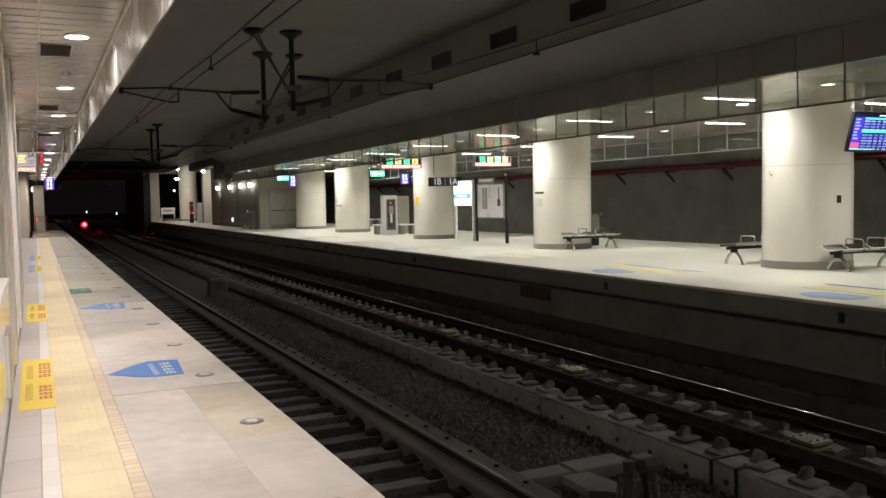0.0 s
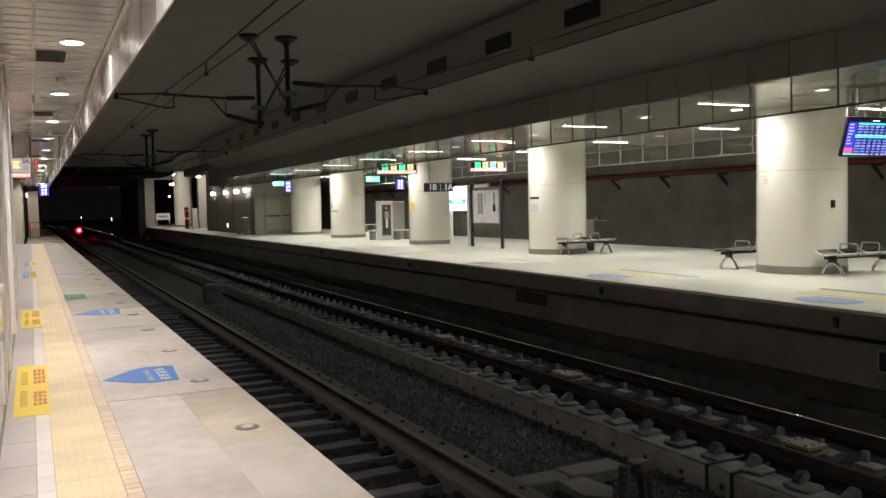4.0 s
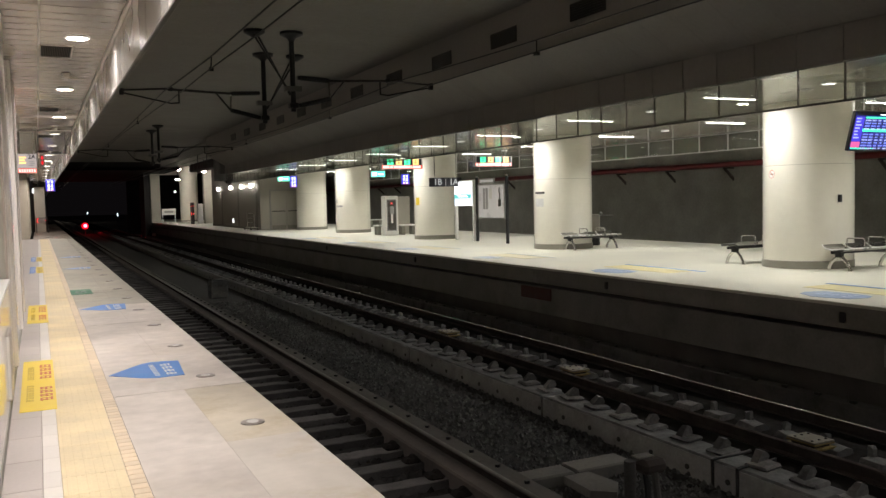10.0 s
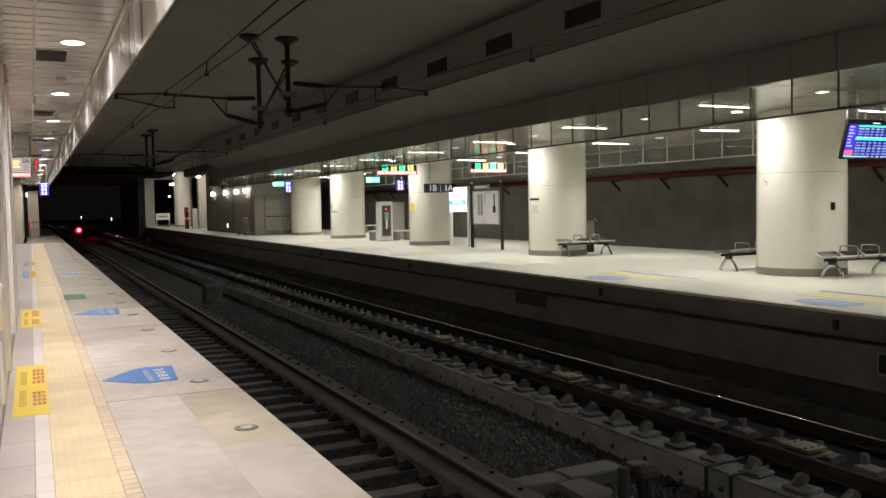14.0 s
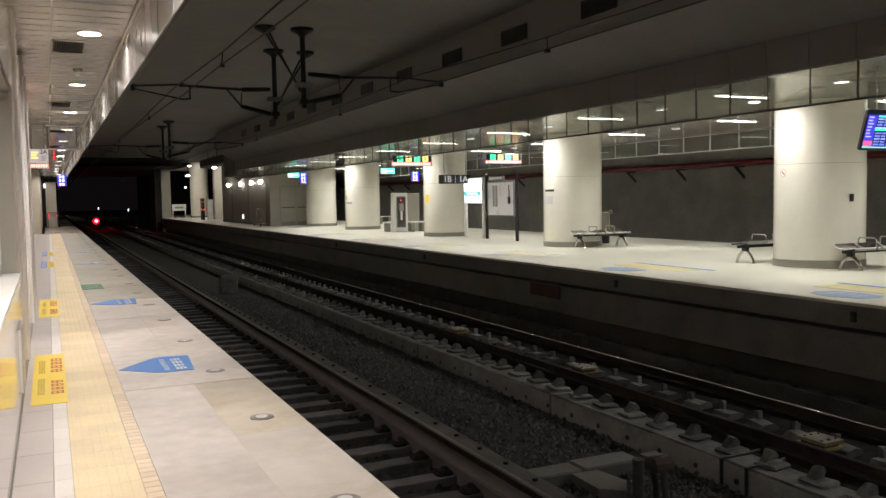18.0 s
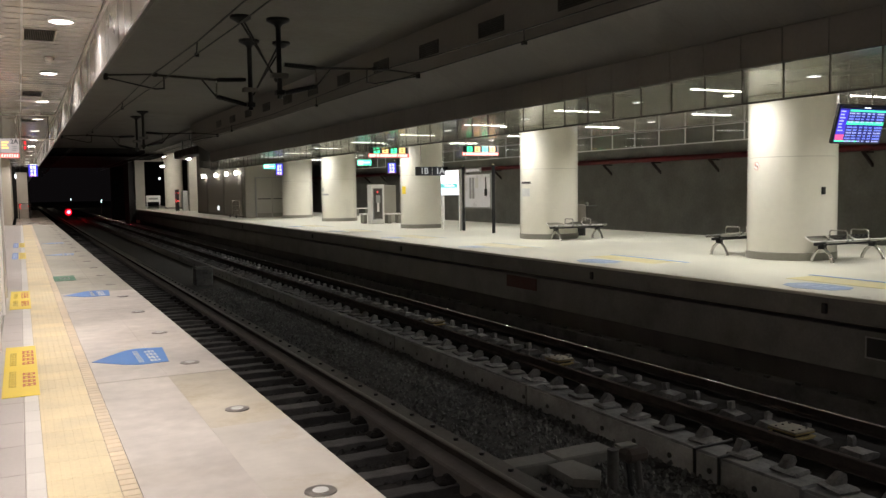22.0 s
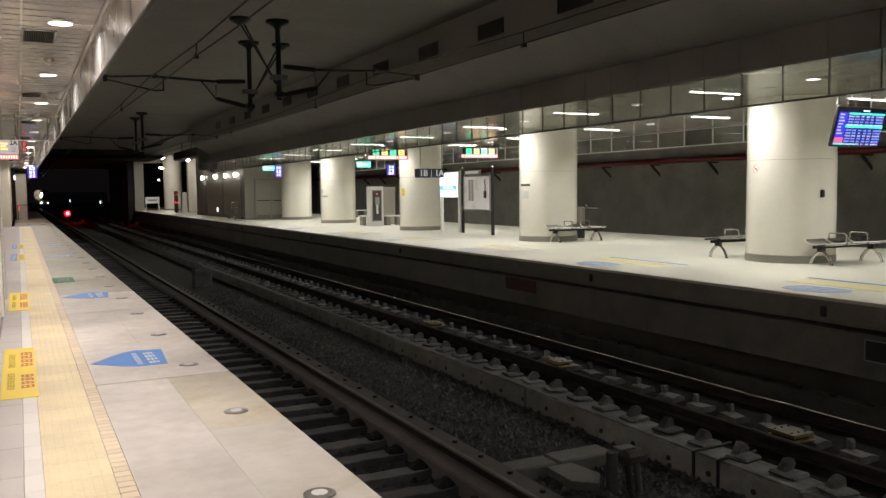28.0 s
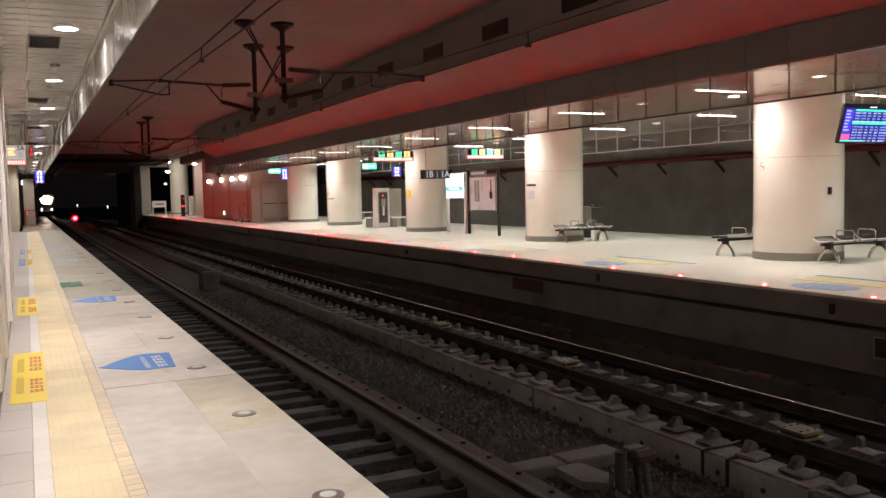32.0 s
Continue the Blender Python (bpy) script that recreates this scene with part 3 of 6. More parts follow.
for i in range(60):
    part("anchor_bolt", bolt_me, BLACK, near_track, at=(4.45, 2.4 + i * 0.62, RAIL_Z - 0.16))
bed = Shape().box(1.6, 4.33, Y0, END_Y, BED_Z, -1.50)
for i in range(2600):
    x, y, r = chip.uniform(2.3, 3.95), 2.0 + 26 * chip.random() ** 1.5, chip.uniform(0.02, 0.06)
    z = -1.505
    bed.add([(x + r, y - r * 0.3, z), (x + r * 0.2, y + r, z), (x - r, y + r * 0.2, z), (x - r * 0.3, y - r, z), (x + r * 0.3, y, z + r * chip.uniform(0.6, 1.3)), (x - r * 0.3, y + r * 0.2, z + r * 0.8)],
            [(0, 1, 4), (1, 5, 4), (1, 2, 5), (2, 3, 5), (3, 4, 5), (3, 0, 4)])
part("bed_slab", bed, BLACK_BED, near_track, "near-black bed with loose stones")

far_track = thing("railway_track", "slab track with rows of pale fastener blocks on concrete plinths", "railway track")
rails(far_track, (7.467, 8.775))
yy = 0.6
for i in range(24):
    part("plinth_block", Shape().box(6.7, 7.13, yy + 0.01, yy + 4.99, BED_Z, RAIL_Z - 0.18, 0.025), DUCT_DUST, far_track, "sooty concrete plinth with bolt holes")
    # pale sheet carries the light that falls on the plinth's side
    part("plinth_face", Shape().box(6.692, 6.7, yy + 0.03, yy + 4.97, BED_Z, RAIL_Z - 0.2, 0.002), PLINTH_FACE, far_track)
    yy += 5.0
part("bed", Shape().box(7.13, 9.3, Y0, END_Y, BED_Z, RAIL_Z - 0.19), BLACK_BED, far_track, "near-black track slab")
outer_mes, inner_mes = [], []
for k in range(4):
    outer_mes.append(Shape().box(-0.15, 0.13, -0.17, 0.12, 0, 0.05, 0.018).prism([(-0.08, 0.04), (0.10, 0.04), (0.115, 0.10), (0.10, 0.15), (0.03, 0.165), (-0.03, 0.105)], -0.01, 0.085).rough(0.012, 20 + k).data("fastener_block"))
    inner_mes.append(Shape().prism([(-0.16, 0.0), (0.15, 0.0), (0.13, 0.06), (0.05, 0.085), (-0.09, 0.075)], -0.19, 0.10).box(0.0, 0.085, 0.05, 0.125, 0.04, 0.185, 0.014).rough(0.013, 40 + k).data("fastener_block"))
wob = random.Random(8)
for i in range(150):
    for me, x, y in ((outer_mes[i % 4], 6.98, 2.42 + i * 0.6), (inner_mes[i * 3 % 4], 8.05, 2.42 + i * 0.6)):
        b = part("fastener_block", me, FASTENER, far_track, at=(x, y + wob.uniform(-0.02, 0.02), RAIL_Z - 0.184))
        b.rotation_euler = (radians(wob.uniform(-3, 3)), radians(wob.uniform(-4, 4)), radians(wob.uniform(-8, 8)))
rest = Shape()
for i in range(32):
    yy = 2.42 + (150 + i) * 0.6
    for x in (6.98, 8.05):
        rest.box(x - 0.11, x + 0.11, yy - 0.11, yy + 0.11, RAIL_Z - 0.182, RAIL_Z - 0.12).box(x - 0.0, x + 0.1, yy - 0.05, yy + 0.05, RAIL_Z - 0.12, RAIL_Z - 0.03)
tagged(part("fastener_rest", rest, FASTENER, far_track), kind="stuff")
hole_me = Shape().tube((0.004, 0, 0), (-0.012, 0, 0), 0.033, 10).data("bolt_hole")
for i in range(60):
    part("bolt_hole", hole_me, BLACK, far_track, at=(6.692, 3.62 + i * 0.64, -1.62))

clamp_me = Shape().box(-0.03, 0.03, -0.05, 0.05, 0, 0.045, 0.01).data("clamp")
for i in range(80):
    part("clamp", clamp_me, BLACK, far_track, at=(9.53, 3.0 + i * 0.56, -1.25))

# ballast stones
rng = random.Random(5)
stones = Shape()
for i in range(9000):
    x, y = rng.uniform(4.58, 6.68), 4.5 + 24 * rng.random() ** 1.6
    s = rng.uniform(0.02, 0.055)
    z = BED_Z + rng.uniform(0, 0.03)
    a = rng.uniform(0, 6.28)
    ca, sa = math.cos(a) * s, math.sin(a) * s
    k = rng.uniform(0.5, 0.9)
    stones.add([(x + ca, y + sa, z), (x - sa * k, y + ca * k, z), (x - ca, y - sa, z), (x + sa * k, y - ca * k, z), (x + ca * 0.2, y, z + s * rng.uniform(0.6, 1.1)), (x - sa * 0.4, y + ca * 0.3, z + s * 0.8)],
               [(0, 1, 4), (1, 5, 4), (1, 2, 5), (2, 3, 5), (3, 4, 5), (3, 0, 4)])
solid("ballast_stones", stones, STONE, "loose grey ballast stones between the tracks", "gravel", kind="stuff")


# ---- ceilings and fascias ----
solid("ceiling_track", Shape().box(-1.0, 11.0, Y0, PORTAL, TRACK_CEIL, TRACK_CEIL + 0.3), CEIL_CONC, "dark grey painted ceiling over the tracks", "ceiling", kind="structure")
solid("ceiling_near", Shape().box(-1.35, GLASS_X + 0.1, Y0, Y1, CEIL, CEIL + 0.1), CEIL_PANEL, "glossy white metal strip ceiling", "ceiling", kind="structure")
# second box: ceiling added to carry the extra downlights beyond y 50
solid("ceiling_far", Shape().box(FAR_EDGE + 0.2, FAR_EDGE2 + 0.1, Y0, 50, CEIL, CEIL + 0.1).box(14.7, FAR_EDGE2 + 0.1, 50, 67, CEIL, CEIL + 0.1), FAR_CEIL, "pale panelled ceiling over the island platform", "ceiling", kind="structure")
fascia = solid("wall_fascia_far", Shape().prism([(10.2, 3.36), (10.2, 3.95), (9.2, 4.5), (9.2, TRACK_CEIL), (9.4, TRACK_CEIL), (9.4, 4.6), (10.4, 4.1), (10.4, 3.36)], Y0, 50.0), VENT_STRIP,
               "grey sloping fascia above the far platform edge", "wall", kind="structure")
pan_v = Shape().box(10.0, 10.2, 0.005, 0.785, 3.318, PANEL_Z, 0.004).data("fascia_panel")
pan_s = Shape().prism([(10.0, PANEL_Z + 0.004), (9.0, 4.42), (9.2, 4.5), (10.2, 3.95)], 0.0015, 0.7885).data("sloping_panel")
for i in range(61):
    part("fascia_panel", pan_v, PANEL, fascia, at=(0, 1.72 + i * 0.79, 0))
    part("sloping_panel", pan_s, PANEL, fascia, at=(0, 1.72 + i * 0.79, 0))
part("plaster_strip", Shape().box(9.0, 9.2, Y0, 50, 4.425, TRACK_CEIL), VENT_STRIP, fascia)
solid("wall_fascia_near", Shape().prism([(0.92, CEIL), (0.92, PANEL_Z), (1.9, 4.43), (1.9, TRACK_CEIL), (1.7, TRACK_CEIL), (1.7, 4.5), (0.8, 4.0), (0.8, CEIL)], Y0, Y1), PANEL,
                    "grey fascia above the near platform edge", "wall", kind="structure")

# vents in the plaster strip
vent_slat = Shape().box(-0.01, 0.02, 0.02, 0.98, -0.006, 0.006).data("slat")
for k in range(12):
    y = 7.5 + k * 3.0 + 1.5
    v = thing("wall_vent", "dark slatted air vent in the plaster strip", "vent", (9.0, y, 4.92), group="vents in the fascia")
    part("frame", Shape().box(-0.012, 0.03, -0.02, 1.06, -0.16, -0.14).box(-0.012, 0.03, -0.02, 1.06, 0.14, 0.16).box(-0.012, 0.03, -0.02, 0.0, -0.14, 0.14).box(-0.012, 0.03, 1.04, 1.06, -0.14, 0.14), DARK_STEEL, v)
    part("backing", Shape().box(-0.004, 0.0, 0.0, 1.04, -0.14, 0.14), BLACK, v)
    for j in range(6):
        part("slat", vent_slat, BLACK, v, at=(-0.006, 0.02, -0.115 + j * 0.046))


# ---- smoke screens of glass below the fascias ----
def smoke_screen(x, y0, n, pitch, z0, z1, frame_mat, label, bar=0.01):
    w = thing("smoke_screen", label, "glass screen", (x, y0, 0))
    part("top_rail", Shape().box(-0.016, 0.016, 0, n * pitch, z1 - 0.012, z1, 0.003), frame_mat, w)
    part("bottom_rail", Shape().box(-0.016, 0.016, 0, n * pitch, z0, z0 + 0.03, 0.004), frame_mat, w)
    mull = Shape().box(-0.014, 0.014, -bar, bar, z0 + 0.03, z1 - 0.015).data("mullion")
    pane = Shape().box(-0.005, 0.005, 0.012, pitch - 0.012, z0 + 0.03, z1 - 0.015).data("pane")
    for i in range(n + 1):
        part("mullion", mull, frame_mat, w, at=(0, i * pitch, 0))
        if i < n:
            part("pane", pane, GLASS_PANE, w, at=(0, i * pitch, 0)).visible_shadow = False
    return w


smoke_screen(10.05, 3.3, 59, 0.79, FAR_GLASS_Z, 3.318, FRAME, "row of clear smoke screen panes in brown metal frames")
smoke_screen(18.6, 3.3, 39, 1.2, FAR_GLASS_Z + 0.05, 3.33, WHITE_PAINT, "row of clear smoke screen panes in pale frames", 0.02)


# ---- near platform fascia panels, ceiling strips ----
w = thing("edge_screen", "row of pale metal screen panels above the near platform edge", "screen", (GLASS_X, 0, 0))
pan = Shape().box(0.0, 0.02, 0.022, 0.878, GLASS_Z + 0.03, CEIL, 0.003).data("screen_panel")
for i in range(98):
    part("screen_panel", pan, EDGE_PANEL, w, at=(0, 1.5 + i * 0.9, 0))
part("top_trim", Shape().box(-0.03, 0.0, 1.5, 91, CEIL - 0.035, CEIL, 0.004), LIGHT_FRAME, w)
part("backing", Shape().box(0.022, 0.03, 1.5, 91, GLASS_Z + 0.03, CEIL), BLACK, w)
part("bottom_rail", Shape().box(-0.004, 0.03, 1.5, 91, GLASS_Z + 0.01, GLASS_Z + 0.03, 0.004), FRAME, w)


def downlight(x, y, z, r, face, label, group):
    d = thing("downlight", label, "ceiling light", (x, y, z), group=group)
    part("trim_ring", Shape().lathe([(r, 0.0), (r + 0.018, -0.003), (r + 0.016, -0.02), (r + 0.004, -0.024), (r, -0.004)], seg=28), WHITE_PAINT, d)
    part("diffuser", Shape().lathe([(r - 0.002, -0.003), (r - 0.002, -0.006), (0.01, -0.007)], seg=28), face, d)
    return d


# downlights from k 9 on are added to brighten the end wall stub
for k in range(-3, 13):
    y = 9.7 + 4.2 * k
    downlight(0.46, y, CEIL, 0.108, LAMP_FACE, "round white downlight glowing in the strip ceiling", "downlights over the near platform")
    lamp("downlight_lamp", "AREA", (0.46, y, CEIL - 0.012), NEAR_LAMP * (1.0 if k < 1 else 0.88 if k < 3 else 0.78 if k < 11 else 0.3), (1.0, 0.92, 0.855), 0.2, 150)
for y in (10.3, 16.5, 22.7, 28.9):
    g = thing("ceiling_grille", "dark slatted air grille in the strip ceiling", "vent", (0.12, y, CEIL), group="grilles over the near platform")
    # flat black sheet in place of the hollow, whose shade is its colour
    part("backing", Shape().box(0, 0.31, 0, 0.76, -0.004, 0.0), FLAT_BLACK, g)
    fr = Shape()
    for a in ((-0.02, 0.33, -0.02, 0.0), (-0.02, 0.33, 0.76, 0.78), (-0.02, 0.0, 0.0, 0.76), (0.31, 0.33, 0.0, 0.76)):
        fr.box(*a, -0.012, 0)
    part("frame", fr, SEAM, g)
    sl = Shape().box(0.010, 0.014, 0.0, 0.76, -0.02, -0.004).data("slat")
    for j in range(17):
        part("slat", sl, FRAME, g, at=(j * 0.018, 0, 0))

# ---- left wall with a window ----
wl = solid("wall_left", Shape().box(WALL_X - 0.25, WALL_X - 0.02, Y0, 4.1, -0.05, CEIL).box(WALL_X - 0.25, WALL_X - 0.02, 8.1, 13.4, -0.05, CEIL)
           .box(WALL_X - 0.25, WALL_X - 0.02, 4.1, 8.1, -0.05, 0.93).box(WALL_X - 0.25, WALL_X - 0.02, 4.1, 8.1, 2.5, CEIL),
           END_WALL, "glossy beige panelled waiting room wall", "wall", kind="structure")
for y0, y1, z0, z1 in [(Y0, 4.1, 0.08, CEIL), (4.11, 6.1, 0.08, 0.93), (6.11, 8.1, 0.08, 0.93), (4.11, 8.1, 2.51, CEIL)] + [(8.11, 11.5, 0.08, CEIL), (11.51, 13.4, 0.08, CEIL)]:
    part("wall_panel", Shape().box(WALL_X - 0.02, WALL_X, y0 + 0.004, y1 - 0.004, z0, z1, 0.003), WALL_GLOSS, wl)
trim_me = Shape().tube((WALL_X + 0.002, 0, 0.08), (WALL_X + 0.002, 0, CEIL), 0.013, 10).data("joint_trim")
round_me = Shape().tube((WALL_X + 0.004, 0, 0.08), (WALL_X + 0.004, 0, CEIL), 0.03, 20).data("joint_trim")
for y in (8.8, 11.5):
    part("joint_trim", round_me, GLOSS_TRIM, wl, "white rounded trim", at=(0, y, 0))
part("joint_trim", trim_me, BROWN_TRIM, wl, "brown rounded trim", at=(0, 12.7, 0))
part("joint_trim", round_me, GLOSS_TRIM, wl, "white rounded trim", at=(0, 13.37, 0))
part("skirting", Shape().box(WALL_X - 0.02, WALL_X + 0.004, Y0, 13.4, 0, 0.08), PLINTH, wl)
solid("wall_left_recess", Shape().box(-1.3, -1.05, 13.4, 48.0, 0, CEIL).box(-1.3, WALL_X - 0.25, 13.2, 13.4, 0, CEIL), END_WALL, "pale wall set back beside the platform", "wall", kind="structure")
solid("wall_left_pier", Shape().box(-1.3, -0.40, 48.0, 48.5, 0, CEIL, 0.01), BEIGE_STUB, "pale wall pier at the end of the platform hall", "wall", kind="structure")
win = thing("window_1", "wide waiting room window with a white sill", "window", (WALL_X, 4.1, 0.93), kind="structure")
part("window_sill", Shape().box(-0.25, 0.01, 0, 4.0, 0, 0.025, 0.004), WHITE_PAINT, win)
part("window_frame", Shape().box(-0.2, -0.14, 0, 4.0, 0.025, 0.07).box(-0.2, -0.14, 0, 4.0, 1.52, 1.57).box(-0.2, -0.14, 0, 0.05, 0.07, 1.52).box(-0.2, -0.14, 1.98, 2.04, 0.07, 1.52).box(-0.2, -0.14, 3.95, 4.0, 0.07, 1.52), WHITE_PAINT, win)
part("pane", Shape().box(-0.175, -0.165, 0.05, 1.98, 0.07, 1.52), WINDOW_GLASS, win).visible_shadow = False
part("pane", Shape().box(-0.175, -0.165, 2.04, 3.95, 0.07, 1.52), WINDOW_GLASS, win).visible_shadow = False
solid("wall_room", Shape().box(-4.3, -4.2, 0, 12, -0.1, 3.4).box(-4.2, -0.5, -0.1, 0, -0.1, 3.4).box(-4.2, -0.5, 12, 12.1, -0.1, 3.4).box(-4.2, -0.5, 0, 12, 3.35, 3.4).box(-4.2, -0.5, 0, 12, -0.1, 0),
      GREY_PAINT, "plain grey waiting room walls", "wall", kind="structure")
solid("wall_behind", Shape().box(-1, 26, Y0 - 0.3, Y0, -1.5, 6), END_WALL, "plain wall closing the station hall", "wall", kind="structure")

# ---- island platform: columns, lights, the wall beyond ----
for y in (3.4, 12.45, 21.5, 30.55, 40.4, 47.55):
    c = thing("column", "round cream enamelled column with a grey plinth", "column", (14.45, y, 0), group="columns on the island platform", turn=-30)
    part("plinth", Shape().lathe([(0.892, 0), (0.892, 0.15), (0.872, 0.16)], seg=64), PLINTH, c)
    part("lower_shell", Shape().lathe([(0.876, 0.16), (0.876, 2.085)], seg=64), COLUMN, c)
    part("upright_seam", Shape().box(0.876 * math.cos(math.radians(-22)) - 0.002, 0.876 * math.cos(math.radians(-22)) + 0.003, 0.876 * math.sin(math.radians(-22)) - 0.0035, 0.876 * math.sin(math.radians(-22)) + 0.0035, 0.16, 2.085), COLUMN_JOINT, c)
    part("joint_ring", Shape().lathe([(0.867, 2.085), (0.867, 2.097)], seg=64), COLUMN_JOINT, c)
    part("upper_shell", Shape().lathe([(0.876, 2.097), (0.876, CEIL)], seg=64), COLUMN, c)

strip_body = Shape().box(-0.65, 0.65, -0.07, 0.07, -0.008, 0, 0.003).data("housing")
strip_face = Shape().box(-0.63, 0.63, -0.03, 0.03, -0.013, -0.008).data("diffuser")
for x, ya, power in ((11.98, 12.1, 31.0), (15.96, 11.8, 50.0)):
    for k in range(-2, 10):
        y = ya + k * 4.5
        if y > 48:
            continue
        s = thing("strip_light", "glowing fluorescent strip light on the ceiling", "ceiling light", (x, y, CEIL), group="strip lights over the island platform")
        part("housing", strip_body, WHITE_PAINT, s)
        part("diffuser", strip_face, STRIP_FACE, s)
        downlight(x, y - 2.2, CEIL, 0.1, FAR_LAMP_FACE, "round downlight glowing over the island platform", "downlights over the island platform")
        lamp("downlight_lamp", "AREA", (x, y - 2.2, CEIL - 0.03), power, (1.0, 0.98, 0.91), 0.2, 145)
for x, y, power in ((12.8, 12.6, 0.9), (12.75, 21.3, 1.0), (12.75, 30.3, 1.0), (12.8, 39.7, 1.1), (12.4, 44.6, 0.75), (12.75, 3.4, 1.0)):
    downlight(x, y, CEIL, 0.09, FAR_LAMP_FACE, "round downlight glowing beside a column", "downlights over the island platform")
    lamp("column_spot", "AREA", (x, y, CEIL - 0.03), FAR_LAMP * power, (1.0, 0.98, 0.91), 0.22, 175)

# no known fixtures: downlights added to brighten the far wall
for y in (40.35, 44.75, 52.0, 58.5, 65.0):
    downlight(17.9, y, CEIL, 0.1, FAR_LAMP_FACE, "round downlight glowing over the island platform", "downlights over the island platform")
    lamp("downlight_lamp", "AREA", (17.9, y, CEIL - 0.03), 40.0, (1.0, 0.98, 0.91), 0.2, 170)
solid("wall_far", Shape().box(23.4, 23.8, Y0, 120, -2, 6), FAR_WALL, "dark grey wall beyond the second track", "wall", kind="structure")
solid("ceiling_far_track", Shape().box(FAR_EDGE2 + 0.1, 23.4, Y0, 120, 4.4, 4.6), TUNNEL, "dark ceiling over the track beyond", "ceiling", kind="structure")
solid("wall_far_upper", Shape().box(FAR_EDGE2 - 0.2, FAR_EDGE2 + 0.1, Y0, 50, CEIL, 4.4), PANEL, "grey fascia over the second track", "wall", kind="structure")
pipe = thing("wall_pipe", "red fire pipe on brackets along the wall", "pipe", (23.4, 0, 2.62))
part("pipe", Shape().tube((-0.25, Y0, 0), (-0.25, 100, 0), 0.11, 12), RED_PIPE, pipe)
bracket = Shape().box(-0.5, 0, -0.03, 0.03, -0.16, -0.112).add([(-0.5, -0.03, -0.16), (-0.5, 0.03, -0.16), (0, -0.03, -0.6), (0, 0.03, -0.6), (0, -0.03, -0.48), (0, 0.03, -0.48), (-0.36, -0.03, -0.16), (-0.36, 0.03, -0.16)],
         [(0, 1, 3, 2), (4, 5, 7, 6), (0, 2, 4, 6), (1, 7, 5, 3)]).data("bracket")
for i in range(30):
    part("bracket", bracket, BROWN_BOX, pipe, at=(0, 4.42 + i * 3.18, 0))

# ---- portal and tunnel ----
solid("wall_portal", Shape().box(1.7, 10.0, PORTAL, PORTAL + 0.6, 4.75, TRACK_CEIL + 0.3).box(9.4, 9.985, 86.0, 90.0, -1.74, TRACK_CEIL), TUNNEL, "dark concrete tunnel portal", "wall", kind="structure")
# the left wall, itself unseen, is added to hide the waiting train
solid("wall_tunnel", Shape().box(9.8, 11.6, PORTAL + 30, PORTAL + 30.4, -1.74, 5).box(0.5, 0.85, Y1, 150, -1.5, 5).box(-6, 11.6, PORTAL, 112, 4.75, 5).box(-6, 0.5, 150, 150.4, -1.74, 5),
      TUNNEL, "dark walls at the mouth of the tunnel", "wall", kind="structure")


# ---- red warning lights in the edge of the island platform ----
EDGE_LIGHTS = []
PALE_RING = material("pale_dull_ring", (0.62, 0.60, 0.53), 0.5, vary=0.1)
ring_me = Shape().lathe([(0.045, 0.0), (0.062, 0.0), (0.06, 0.001), (0.046, 0.001), (0.045, 0.0)], seg=20).data("ring")
lens_me = Shape().lathe([(0.042, -0.02), (0.042, 0.001), (0.031, 0.014)], seg=16).data("lens")
for i in range(47):
    d = thing("platform_edge_light", "round warning light sunk into the platform edge, flashing red", "warning light", (10.17, 1.9 + (i - 7) * 1.87, 0), group="warning lights in the island platform edge")
    part("ring", ring_me, PALE_RING, d)
    EDGE_LIGHTS.append(part("lens", lens_me, RED_FLASH, d, "red flashing lens"))
plate_me = Shape().lathe([(0.0, 0.0), (0.085, 0.0), (0.083, 0.006), (0.066, 0.008)], seg=24).data("ring")
core_me = Shape().lathe([(0.066, 0.004), (0.062, 0.009), (0.01, 0.0095)], seg=24).data("cover")
pad_me = Shape().lathe([(0.044, 0.009), (0.041, 0.012), (0.0, 0.0125)], seg=16).data("lens")
for i in range(44):
    d = thing("platform_edge_light", "round steel warning light sunk into the platform, switched off", "warning light", (1.31, 2.2 + i * 1.855, 0), group="warning lights in the near platform edge")
    part("ring", plate_me, STUD_RING, d)
    part("cover", core_me, STUD_RING, d)
    part("lens", pad_me, STUD_LENS, d)


def flashes():
    """Times at which the lenses rise: on and off."""
    on_off = ((19.85, 20.75), (22.02, 23.04), (24.25, 25.25), (26.5, 27.54), (28.78, 29.84), (31.04, 33.0))
    rows = [(0.0, 0)]
    for a, b in on_off:
        rows += [(a - 0.07, 0), (a + 0.03, 1)]
        if b < 32:
            rows += [(b - 0.03, 1), (b + 0.07, 0)]
    rows.append((32.0, 1))
    return rows


def motions():
    for lens in EDGE_LIGHTS:
        walk(lens, [(t, pose(0, 0, -0.0125 if up else -0.09)) for t, up in flashes()])
    walk(TRAIN, TRAIN_PATH)


# ---- the train ----
TRAIN = thing("train", "electric train arriving with bright headlights", "train", (3.33, 190, RAIL_Z))
prof = [(-1.4, 0.9), (-1.4, 3.0), (-1.15, 3.55), (1.15, 3.55), (1.4, 3.0), (1.4, 0.9)]
part("body", Shape().prism(prof, 0.0, 20.0), TRAIN_BODY, TRAIN)
part("windscreen", Shape().box(-1.1, 1.1, -0.03, 0.0, 1.9, 2.9, 0.01), DARK_SIGN, TRAIN)
part("skirt", Shape().box(-1.3, 1.3, -0.02, 19.5, 0.3, 0.9, 0.02), DARK_STEEL, TRAIN)
part("coupler", Shape().tube((0, -0.5, 0.75), (0, 0, 0.75), 0.12), DARK_STEEL, TRAIN)
